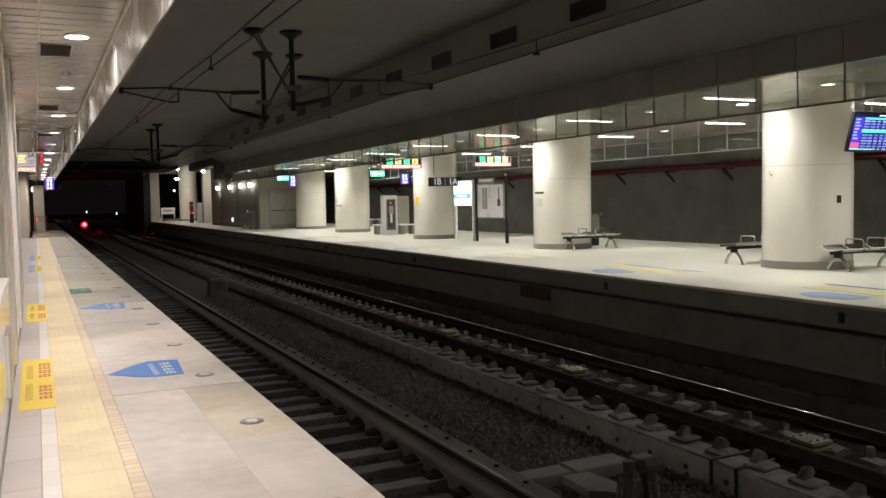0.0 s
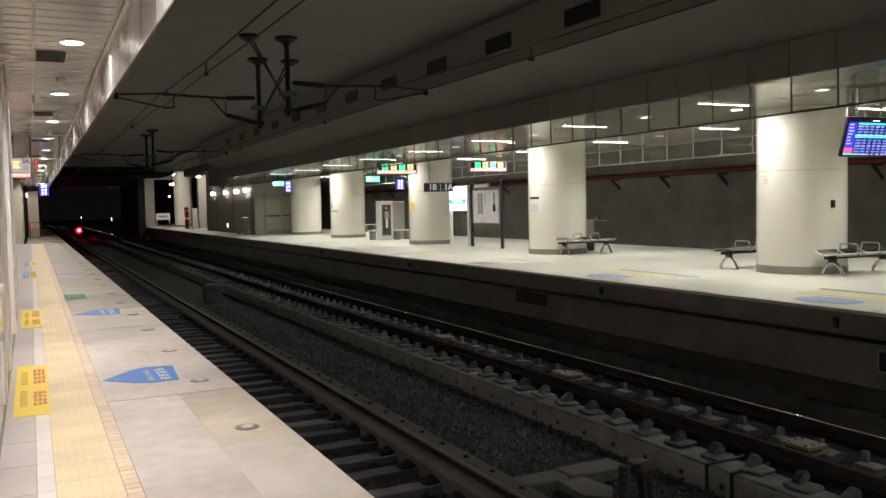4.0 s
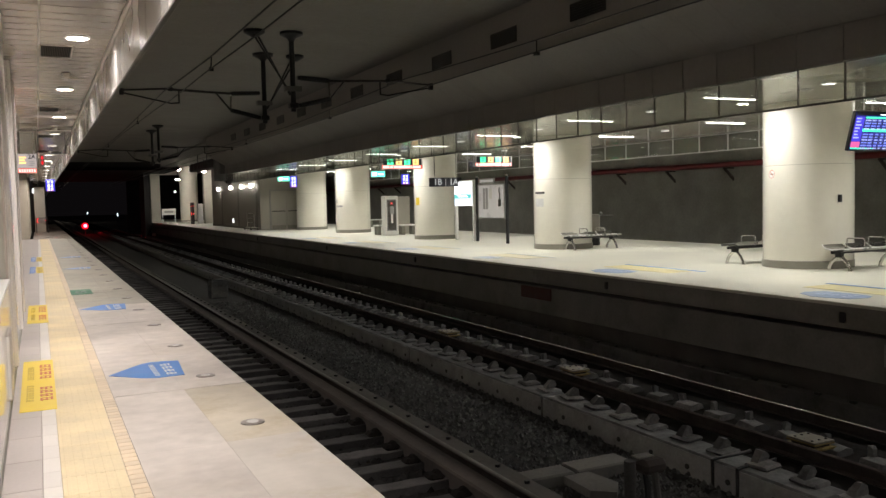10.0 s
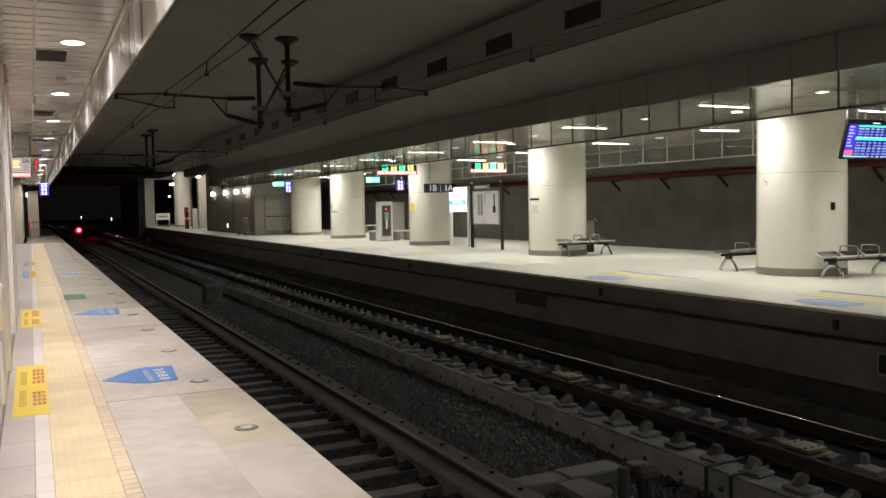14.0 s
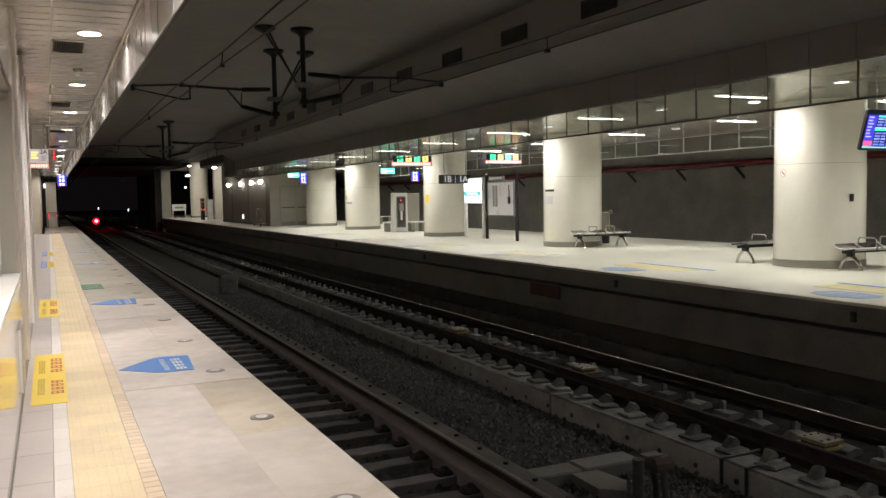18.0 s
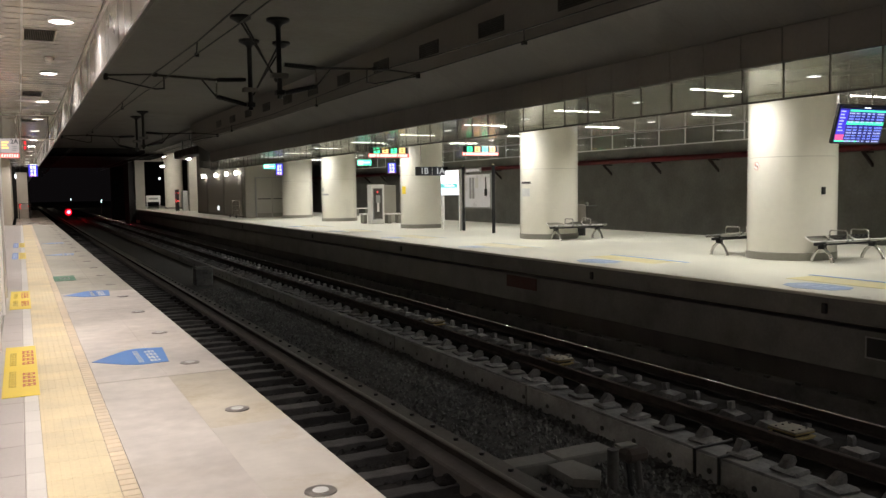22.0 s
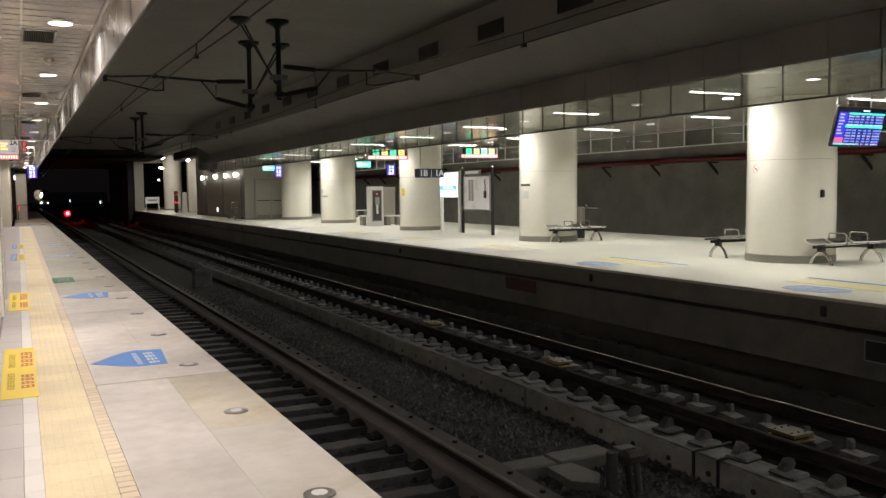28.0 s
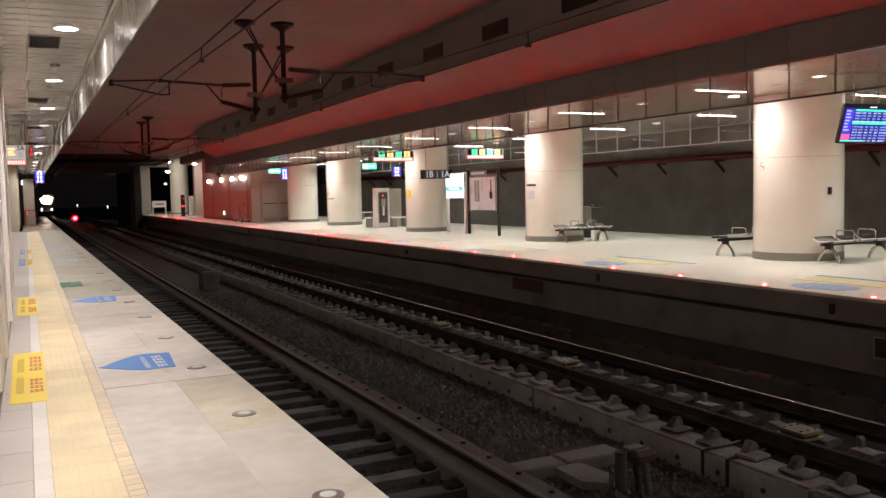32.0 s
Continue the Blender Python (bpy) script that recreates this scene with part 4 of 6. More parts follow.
head = part("headlight", Shape().tube((0, -0.08, 2.98), (0, -0.02, 2.98), 1.1, 24), FLAT_BLACK, TRAIN, "round headlight bowl with a deep hood")
part("lens", Shape().tube((0, -0.14, 2.98), (0, -0.08, 2.98), 0.36, 20), HEADLIGHT, head, "glowing white lens")
# small lenses added round the headlight to imitate its wide glare
for x, z, r in ((-0.62, 3.1, 0.26), (0.6, 2.9, 0.28), (-0.28, 2.42, 0.2), (0.3, 3.52, 0.2), (0.32, 2.4, 0.16), (-0.32, 3.56, 0.16), (-0.72, 2.6, 0.16), (0.85, 3.3, 0.12), (-0.95, 3.0, 0.07), (0.75, 2.42, 0.1)):
    part("lens", Shape().tube((x, -0.11, z), (x, -0.08, z), r, 16), GLARE_LAMP, head, "glowing warm white lens")
# deep hood added so that the glare grows as the train turns
part("hood", Shape().ring(0, 2.98, 1.1, 1.14, -1.9, -0.02), FLAT_BLACK, head)
for x in (-0.8, 0.8):
    low = part("marker_light", Shape().tube((x, -0.08, 1.25), (x, -0.02, 1.25), 0.2, 16), DARK_STEEL, TRAIN)
    part("lens", Shape().tube((x, -0.11, 1.25), (x, -0.08, 1.25), 0.14, 16), LOW_LIGHT, low, "glowing warm white lens")
for y in (2.5, 4.7, 15, 17.2):
    for x in (-0.56, 0.56):
        part("wheel", Shape().tube((x - 0.06, y, 0.43), (x + 0.06, y, 0.43), 0.43, 24), RAIL_RUST, TRAIN)
TRAIN_PATH = [(0.0, pose(-1.6, 232, RAIL_Z, 0, 0, 20)), (20.0, pose(-1.6, 232, RAIL_Z, 0, 0, 20)), (26.0, pose(-1.2, 218, RAIL_Z, 0, 0, 20)), (27.4, pose(-0.6, 209, RAIL_Z, 0, 0, 0)), (27.75, pose(3.6, 204, RAIL_Z, 0, 0, -42)),
              (28.0, pose(5.0, 202, RAIL_Z, 0, 0, -40)), (28.5, pose(4.55, 196, RAIL_Z, 0, 0, -36)), (29.0, pose(4.1, 191, RAIL_Z, 0, 0, -24)), (29.5, pose(3.85, 186, RAIL_Z, 0, 0, -17)), (30.0, pose(3.68, 181, RAIL_Z, 0, 0, -10)),
              (31.0, pose(3.48, 173, RAIL_Z, 0, 0, -4)), (32.0, pose(3.2, 165, RAIL_Z, 0, 0, 0))]


# ---- floor markings of the near platform ----
def bars(shape, x0, x1, y0, y1, n, z, rng, fill=0.8):
    """A column of n small bar clusters standing in for writing."""
    step, wide = (y1 - y0) / n, x1 - x0
    for i in range(n):
        a, b = y0 + i * step, y0 + i * step + step * fill
        for j in range(3):
            u = x0 + wide * (0.06 + 0.36 * j)
            shape.box(u, u + wide * 0.17, a + (b - a) * 0.25 * rng.random(), b - (b - a) * 0.25 * rng.random(), z, z + 0.001)
        for j in range(2):
            v = a + (b - a) * (0.15 + 0.5 * j + 0.1 * rng.random())
            shape.box(x0 + wide * 0.2 * rng.random(), x1 - wide * 0.2 * rng.random(), v, v + (b - a) * 0.16, z + 0.001, z + 0.002)
    return shape


rng = random.Random(3)
for y0 in (7.1, 12.6):
    m = thing("floor_sticker", "yellow floor sticker with two columns of red and ochre writing", "floor sticker", (0, y0, 0), group="yellow stickers on the near platform")
    part("sheet", Shape().box(-0.195, 0.07, 0, 2.35, 0.0, 0.004, 0.001), YELLOW, m)
    ink = Shape()
    for a, b in ((0.35, 0.95), (1.3, 2.1)):
        bars(ink, -0.055, 0.052, a, b, 4, 0.004, rng, 0.9)
    fine("large_writing", ink, RED_INK, m, "rows of red bars")
    ink = Shape()
    for a, b in ((0.35, 1.05), (1.3, 2.0)):
        bars(ink, -0.155, -0.095, a, b, 7, 0.004, rng, 0.85)
    fine("small_writing", ink, OCHRE_INK, m, "rows of ochre bars")
for y0 in (22.5, 27.5):
    for x0, x1, mat, nm in ((-0.24, -0.11, BLUE, "blue"), (-0.09, 0.07, YELLOW, "yellow")):
        m = thing("floor_sticker", nm + " floor sticker on the platform", "floor sticker", (0, y0, 0), group="small stickers on the near platform")
        part("sheet", Shape().box(x0, x1, 0, 2.4, 0.0, 0.004, 0.001), mat, m)
        fine("writing", bars(Shape(), x0 + 0.02, x1 - 0.02, 0.3, 2.1, 6, 0.004, rng), PALE_BLUE if nm == "blue" else OCHRE_INK, m)

arrow_outline = [(0.52, 0.0), (0.72, 0.28), (0.86, 0.45), (0.95, 0.50), (1.20, 0.44), (1.15, -0.31), (0.90, -0.33), (0.78, -0.27)]
for y0 in (8.23, 13.87, 23.4, 29.0):
    m = thing("floor_arrow", "blue arrow sticker with white writing on the platform", "floor sticker", (0, y0, 0), group="blue arrows on the near platform")
    part("sheet", Shape().plate(arrow_outline, 0.0, 0.004), BLUE if y0 < 20 else WORN_BLUE, m)
    ink = Shape()
    for x0, x1, n in ((0.90, 0.95, 8), (1.00, 1.10, 4)):
        bars(ink, x0, x1, -0.25, 0.36, n, 0.004, rng, 0.8)
    fine("writing", ink, WHITE_PAINT, m, "columns of white bars")
m = thing("floor_sticker", "dark green square floor sticker", "floor sticker", (0, 16.35, 0))
part("sheet", Shape().box(0.48, 0.84, -0.05, 0.95, 0.0, 0.004, 0.001), GREEN_VINYL, m)
fine("writing", bars(Shape(), 0.56, 0.76, 0.2, 0.7, 4, 0.004, rng, 0.5), GREY_PAINT, m)

# ---- floor markings of the island platform ----
for k in range(6):
    y0 = 7.6 + k * 5.35
    m = thing("queue_marking", "yellow and blue queue marking on the platform floor", "floor sticker", (0, y0, 0), group="queue markings on the island platform")
    part("yellow_field", Shape().box(11.15, 11.82, 0, 2.1, 0, 0.004), WORN_YELLOW if k < 2 else FADED_YELLOW, m)
    part("blue_line", Shape().box(11.86, 11.95, -0.2, 2.25, 0, 0.004), BLUE if k < 2 else FADED_BLUE, m)
    part("blue_arrow", Shape().plate([(10.22, 1.1), (10.4, 0.62), (10.7, 0.56), (10.92, 0.66), (10.97, 1.1), (10.92, 1.5), (10.6, 1.6), (10.4, 1.5)], 0, 0.004), WORN_BLUE if k < 2 else FADED_BLUE, m)
    fine("writing", bars(Shape(), 10.5, 10.85, 0.75, 1.4, 3, 0.004, rng), PALE_BLUE, m)


# ---- benches ----
def bench(x, y, flip):
    """Three perforated steel seats on a beam, with loop armrests, along x; its front faces the lower y when flip is 1."""
    b = thing("bench", "stainless steel station bench with loop armrests", "bench", (x, y, 0), group="steel benches on the island platform", turn=0 if flip > 0 else 180)
    part("beam", Shape().box(-0.95, 0.95, -0.04, 0.04, 0.33, 0.39, 0.008), BLACK, b, "black beam")
    for i in range(3):
        x0 = -0.92 + i * 0.63
        seat = Shape()
        pts = [(-0.225, 0.40), (-0.24, 0.418), (-0.225, 0.436), (-0.17, 0.434), (-0.08, 0.415), (0.05, 0.408), (0.14, 0.42), (0.21, 0.455), (0.26, 0.50)]
        n = len(pts)
        outline = [(y, z) for y, z in pts] + [(y, z - 0.014) for y, z in pts[::-1]]
        seat.add([(x, y, z) for x in (x0, x0 + 0.58) for y, z in outline],
                 [(i, (i + 1) % (2 * n), 2 * n + (i + 1) % (2 * n), 2 * n + i) for i in range(2 * n)] + [(e + i, e + i + 1, e + 2 * n - 2 - i, e + 2 * n - 1 - i) for e in (0, 2 * n) for i in range(n - 1)])
        st = part("seat", seat, SEAT_STEEL, b)
        # pale bars added on the lips carry their reflected highlights
        part("front_edge", Shape().tube((x0 + 0.01, -0.236, 0.428), (x0 + 0.57, -0.236, 0.428), 0.013, 8), HIGHLIGHT_STEEL, st, "pale bar along the front lip, imitating its highlight")
        part("side_edge", Shape().path([(x0 + 0.005, -0.225, 0.438), (x0 + 0.005, -0.08, 0.418), (x0 + 0.005, 0.05, 0.411), (x0 + 0.005, 0.14, 0.423), (x0 + 0.005, 0.21, 0.458), (x0 + 0.005, 0.26, 0.502)], 0.011, 6), HIGHLIGHT_STEEL, st, "pale bar along the side lip, imitating its highlight")
    for x0 in (-0.285, 0.345):
        part("armrest", Shape().path([(x0, -0.2, 0.40), (x0, -0.2, 0.58), (x0, -0.17, 0.61), (x0, 0.17, 0.61), (x0, 0.2, 0.58), (x0, 0.2, 0.40)], 0.014), STEEL, b)
    for x0 in (-0.745, 0.745):
        leg = part("leg", Shape().path([(x0, -0.24, 0.012), (x0, -0.225, 0.07), (x0, -0.165, 0.17), (x0, -0.05, 0.27), (x0, 0.05, 0.27), (x0, 0.165, 0.17), (x0, 0.225, 0.07), (x0, 0.24, 0.012)], 0.032), STEEL, b)
        part("bracket", Shape().box(x0 - 0.05, x0 + 0.05, -0.07, 0.07, 0.26, 0.36, 0.01), BLACK, b)
        for sy in (-0.24, 0.24):
            part("foot", Shape().tube((x0, sy, 0), (x0, sy, 0.014), 0.038), STEEL, leg)
    return b


bench(14.73, 11.3, 1)
bench(14.47, 13.75, -1)
bench(14.7, 20.4, 1)
bench(14.75, 2.25, 1)

# ---- litter bin behind the second column, cabinets ----
bn = thing("litter_bin", "rounded grey litter bin with a dark base and thin lid", "litter bin", (15.9, 21.9, 0))
part("body", Shape().lathe([(0.16, 0.24), (0.185, 0.25), (0.185, 0.9), (0.17, 0.97), (0.1, 0.985), (0.01, 0.987)], seg=24), BIN_GREY, bn)
part("base", Shape().lathe([(0.17, 0.0), (0.175, 0.01), (0.175, 0.235), (0.16, 0.24)], seg=24), BLACK, bn, "black base ring")
part("lid_flap", Shape().box(0.12, 0.62, -0.14, 0.14, 0.925, 0.945, 0.006), COLLAR, bn, "thin grey flap")
part("knob", Shape().lathe([(0.02, 0.945), (0.05, 0.97), (0.06, 1.02), (0.03, 1.06), (0.005, 1.065)], (0.26, 0, 0), 12), COLLAR, bn)
cb = thing("fire_cabinet", "white cabinet with a dark glass door and a red lamp", "cabinet", (14.16, 35.3, 0))
part("body", Shape().box(0, 0.63, 0, 0.5, 0.0, 1.78, 0.02), WHITE_PAINT, cb)
dr = part("door", Shape().box(0.07, 0.53, -0.025, 0, 0.2, 1.62, 0.006), SMOKED, cb, "smoked glass door")
part("door_frame", Shape().box(0.07, 0.10, -0.032, -0.025, 0.2, 1.62).box(0.50, 0.53, -0.032, -0.025, 0.2, 1.62).box(0.10, 0.50, -0.032, -0.025, 0.2, 0.24).box(0.10, 0.50, -0.032, -0.025, 1.58, 1.62), GREY_PAINT, dr)
part("lamp", Shape().tube((0.29, -0.045, 1.44), (0.29, -0.025, 1.44), 0.035, 12), RED_LED, dr)
part("device", Shape().box(0.2, 0.4, -0.09, -0.03, 0.95, 1.3, 0.02), GREY_PAINT, dr)
part("leaflet", Shape().box(0.26, 0.36, -0.036, -0.03, 0.55, 0.95), WHITE_PAINT, dr)
for x, w, y in ((14.86, 0.84, 35.2), (13.95, 0.8, 35.9), (18.05, 0.9, 47.6)):
    lc = thing("stone_seat", "low pale stone seat on two block legs", "bench", (x, y, 0), group="stone seats by the cabinet")
    part("seat", Shape().box(0, w, 0, 0.5, 0.4, 0.46, 0.012), WHITE_PAINT, lc)
    for u in (0.07, w - 0.25):
        part("leg", Shape().box(u, u + 0.18, 0.06, 0.44, 0.0, 0.4, 0.012), PLINTH, lc)
solid("partition", Shape().box(15.0, 15.85, 36.4, 36.5, 0, 1.75, 0.01), END_WALL, "pale low partition behind the cabinet", "partition")

# ---- notice board and display stand ----
bd = thing("notice_board", "white notice board between two black posts", "notice board", (14.5, 24.95, 0))
for y0 in (0.0, 2.17):
    p = part("post", Shape().tube((0, y0, 0), (0, y0, 2.32), 0.058, 16), BLACK, bd)
    part("cap", Shape().lathe([(0.064, 2.32), (0.06, 2.37), (0.02, 2.39)], (0, y0, 0), 16), STEEL, p)
part("panel", Shape().box(-0.03, 0.03, 0.17, 2.0, 0.88, 2.03, 0.008), BOARD_WHITE, bd)
hd = part("header", Shape().box(-0.035, 0.02, 0.85, 1.95, 2.10, 2.27, 0.006), GREY_PAINT, bd)
part("header_writing", Shape().box(-0.04, -0.035, 0.92, 1.88, 2.14, 2.23), BOARD_WHITE, hd, "pale writing strip")
part("frame", Shape().box(-0.04, 0.04, 0.12, 0.17, 0.84, 2.07).box(-0.04, 0.04, 2.0, 2.05, 0.84, 2.07).box(-0.04, 0.04, 0.17, 2.0, 0.84, 0.88).box(-0.04, 0.04, 0.17, 2.0, 2.03, 2.07), GREY_PAINT, bd)
paper_rng = random.Random(9)
for y0, y1 in ((1.30, 1.46), (1.50, 1.66)):
    column_sheet = part("notice", Shape().box(-0.036, -0.03, y0, y1, 1.18, 1.93), NOTICE_GREY, bd, "grey printed column")
    rows = Shape()
    for i in range(14):
        rows.box(-0.039, -0.036, y0 + 0.015, y1 - 0.015 - 0.06 * paper_rng.random(), 1.2 + i * 0.052, 1.225 + i * 0.052)
    fine("printing", rows, GREY_PAINT, column_sheet)
part("notice", Shape().box(-0.036, -0.03, 1.0, 1.22, 1.55, 1.9), WHITE_PAINT, bd, "white paper notice")
hs = part("handset", Shape().box(-0.07, -0.03, 0.38, 0.52, 1.28, 1.52, 0.01), DARK_STEEL, bd)
part("cord", Shape().path([(-0.05, 0.45, 1.52), (-0.05, 0.43, 1.7), (-0.05, 0.47, 1.82), (-0.05, 0.44, 1.93)], 0.016), DARK_STEEL, hs)
part("bracket", Shape().box(-0.07, -0.05, 2.1, 2.2, 0.75, 1.0, 0.01), STEEL, bd)
ks = thing("display_stand", "white standing frame with a glowing white and teal screen", "display", (14.45, 27.2, 0))
for y0 in (0.08, 1.52):
    part("post", Shape().box(-0.05, 0.05, y0 - 0.06, y0 + 0.06, 0, 2.26, 0.012), WHITE_PAINT, ks)
part("top_bar", Shape().box(-0.05, 0.05, 0.14, 1.46, 2.2, 2.26, 0.01), WHITE_PAINT, ks)
sc = part("screen", Shape().box(-0.07, 0.0, 0.14, 1.54, 1.31, 2.21, 0.01), WHITE_LED, ks, "glowing white screen")
part("band", Shape().box(-0.075, -0.071, 0.16, 1.52, 1.58, 1.74), CYAN_LED, sc, "teal band")
part("lower_field", Shape().box(-0.075, -0.071, 0.16, 1.52, 1.33, 1.57), PALE_SCREEN, sc, "pale blue field")
fine("caption", Shape().box(-0.078, -0.075, 0.4, 1.2, 1.63, 1.66).box(-0.078, -0.075, 0.5, 1.3, 1.68, 1.70), WHITE_LED, sc)

# ---- hanging signs ----
def rods(s, xs, z0, y=0.0):
    for x in xs:
        part("rod", Shape().tube((x, y, z0), (x, y, CEIL - s.location.z), 0.014, 8), STEEL, s)


s = thing("platform_sign", "black hanging sign with white platform numbers", "sign", (14.0, 28.4, 2.21))
part("board", Shape().box(-0.82, 0.50, -0.05, 0.05, -0.165, 0.165, 0.01), BLACK, s)
rods(s, (-0.6, 0.3), 0.165)
# numbers are given a faint glow of their own to read whiter
lettering("1B", 0.32, SIGN_WHITE, s, (-0.49, -0.053, 0), (90, 0, 0))
lettering("1A", 0.32, SIGN_WHITE, s, (0.17, -0.053, 0), (90, 0, 0))
part("divider", Shape().box(-0.17, -0.155, -0.054, -0.05, -0.13, 0.13), WHITE_PAINT, s)


def led_sign(x, y, z):
    s = thing("led_sign", "hanging departure sign with green and amber blocks above red running text", "sign", (x, y, z), group="LED signs over the island platform")
    part("case", Shape().box(-0.8, 0.8, -0.09, 0.09, -0.18, 0.2, 0.012), GREY_PAINT, s)
    part("face", Shape().box(-0.74, 0.74, -0.0915, -0.0905, -0.04, 0.18), DARK_SIGN, s, "black lamp field")
    for i in range(4):
        u = -0.58 + i * 0.33
        part("block", Shape().box(u, u + 0.23, -0.1, -0.092, -0.03, 0.02).box(u, u + 0.23, -0.1, -0.092, 0.13, 0.17).box(u, u + 0.07, -0.1, -0.092, 0.02, 0.13).box(u + 0.15, u + 0.23, -0.1, -0.092, 0.02, 0.13).box(u + 0.07, u + 0.15, -0.1, -0.092, 0.055, 0.095), (GREEN_LED, AMBER_LED)[i % 2], s, ("green lit block", "amber lit block")[i % 2])
    r = random.Random(int(x * 10))
    txt = Shape()
    u = -0.76
    while u < 0.72:
        w = r.uniform(0.04, 0.14)
        txt.box(u, u + w, -0.1, -0.092, -0.155, -0.06)
        u += w + r.choice((0.008, 0.012, 0.03))
    fine("running_text", txt, TEXT_LED, s, "pink lit bars")
    part("text_glow", Shape().box(-0.78, 0.78, -0.0915, -0.0905, -0.165, -0.05), TEXT_GLOW, s)
    rods(s, (-0.6, 0.6), 0.2)
    return s


led_sign(11.9, 28.0, 2.87)
led_sign(15.67, 28.0, 2.95)


def track_screen(x, y, z, w, h, group):
    s = thing("track_screen", "small hanging screen with white characters on blue", "screen", (x, y, z), group=group)
    part("case", Shape().box(-w / 2, w / 2, -0.04, 0.05, -h / 2, h / 2, 0.008), DARK_SIGN, s)
    part("screen", Shape().box(-w / 2 + 0.015, w / 2 - 0.015, -0.046, -0.041, -h / 2 + 0.015, h / 2 - 0.015), BLUE_LED, s, "glowing blue screen")
    ink = Shape()
    for i in range(3):
        for j in range(2):
            u, v = -w * 0.27 + j * w * 0.32, h * 0.38 - i * h * 0.3
            for k in range(3):
                ink.box(u, u + w * 0.22, -0.052, -0.047, v - h * 0.05 - k * h * 0.08, v - k * h * 0.08)
    fine("characters", ink, WHITE_LED, s, "white lit bars")
    part("lower_line", Shape().box(-w * 0.35, w * 0.35, -0.052, -0.047, -h * 0.44, -h * 0.38), PINK_LED, s)
    rods(s, (-w * 0.3, w * 0.3), h / 2)
    return s


track_screen(14.18, 33.0, 2.46, 0.40, 0.45, "track screens over the island platform")
track_screen(12.97, 46.0, 2.75, 0.42, 0.66, "track screens over the island platform")
track_screen(0.485, 35.0, 2.43, 0.34, 0.46, "track screens over the near platform")


def exit_sign(x, y, z, w, h):
    s = thing("exit_sign", "glowing green exit sign hanging from the ceiling", "sign", (x, y, z), group="exit signs over the island platform")
    part("case", Shape().box(-w / 2, w / 2, -0.05, 0.05, -h / 2, h / 2, 0.01), WHITE_PAINT, s)
    part("face", Shape().box(-w / 2 + 0.01, w / 2 - 0.01, -0.056, -0.051, -h / 2 + 0.01, h / 2 - 0.01), EXIT_LED, s, "glowing green face")
    part("figure", Shape().box(-w * 0.42, -w * 0.1, -0.062, -0.057, -h * 0.3, h * 0.3).box(0.0, w * 0.38, -0.062, -0.057, -h * 0.12, h * 0.12), WHITE_LED, s, "white lit bars")
    rods(s, (-w * 0.4, w * 0.4), h / 2)


exit_sign(13.33, 34.0, 2.72, 0.64, 0.24)
exit_sign(12.55, 46.5, 2.93, 0.68, 0.26)

cs = thing("cross_screen", "glass smoke screen in a pale frame across the near platform", "glass screen", (0, 21.35, 0))
part("top_rail", Shape().box(-1.05, GLASS_X, -0.02, 0.02, CEIL - 0.025, CEIL, 0.004), WHITE_PAINT, cs)
part("bottom_rail", Shape().box(-1.05, GLASS_X, -0.02, 0.02, GLASS_Z, GLASS_Z + 0.022, 0.004), LIGHT_FRAME, cs)
for x0, x1 in ((-1.05, -0.35), (-0.33, 0.03), (0.05, 0.64), (0.66, GLASS_X)):
    part("pane", Shape().box(x0, x1, -0.005, 0.005, GLASS_Z + 0.022, CEIL - 0.025), GLASS_PANE, cs).visible_shadow = False
for x0 in (-0.35, 0.03, 0.64):
    part("mullion", Shape().box(x0, x0 + 0.02, -0.015, 0.015, GLASS_Z + 0.022, CEIL - 0.025), FRAME, cs)
s = thing("platform_sign", "lit white hanging sign, dark platform number, red running text", "sign", (-0.145, 21.1, 2.575))
part("board", Shape().box(-0.20, 0.18, -0.04, 0.04, -0.10, 0.21, 0.008), DIM_BOARD, s, "glowing pale board")
lettering("2A", 0.13, BLACK, s, (0.085, -0.045, 0.145), (90, 0, 0))
amber = Shape()
for i in range(3):
    amber.box(-0.17, -0.03 - 0.03 * (i % 2), -0.046, -0.041, 0.11 - i * 0.06, 0.15 - i * 0.06)
fine("amber_writing", amber, AMBER_LED, s, "amber lit bars")
fine("small_writing", Shape().box(0.03, 0.13, -0.044, -0.041, 0.03, 0.045).box(0.05, 0.14, -0.044, -0.041, -0.01, 0.005).box(0.03, 0.12, -0.044, -0.041, -0.05, -0.035), GREY_PAINT, s)
part("text_case", Shape().box(-0.20, 0.18, -0.05, 0.04, -0.22, -0.105, 0.006), WHITE_PAINT, s)
txt = Shape()
for i in range(7):
    txt.box(-0.18 + i * 0.05, -0.18 + i * 0.05 + 0.034, -0.056, -0.051, -0.20, -0.13)
fine("running_text", txt, TEXT_LED, s, "pink lit bars")
part("text_glow", Shape().box(-0.192, 0.172, -0.0515, -0.0505, -0.21, -0.12), TEXT_GLOW, s)
rods(s, (-0.15, 0.13), 0.21)
s = thing("platform_sign", "narrow hanging sign with two red lit figures", "sign", (0.22, 30.0, 3.13))
part("case", Shape().box(-0.05, 0.05, -0.03, 0.03, -0.2, 0.16, 0.006), GREY_PAINT, s)
for z0 in (-0.1, 0.06):
    part("red_figure", Shape().box(-0.02, 0.02, -0.036, -0.031, z0 - 0.045, z0 + 0.045).rough(0.002, 1), RED_STRIP, s)
rods(s, (0.0,), 0.16)

# ---- departure screen near the first column ----
tv = thing("departure_screen", "tilted hanging departure screen with rows of blue and green text", "screen", (12.76, 9.6, 2.53))
tv.rotation_euler = (radians(14), 0, 0)
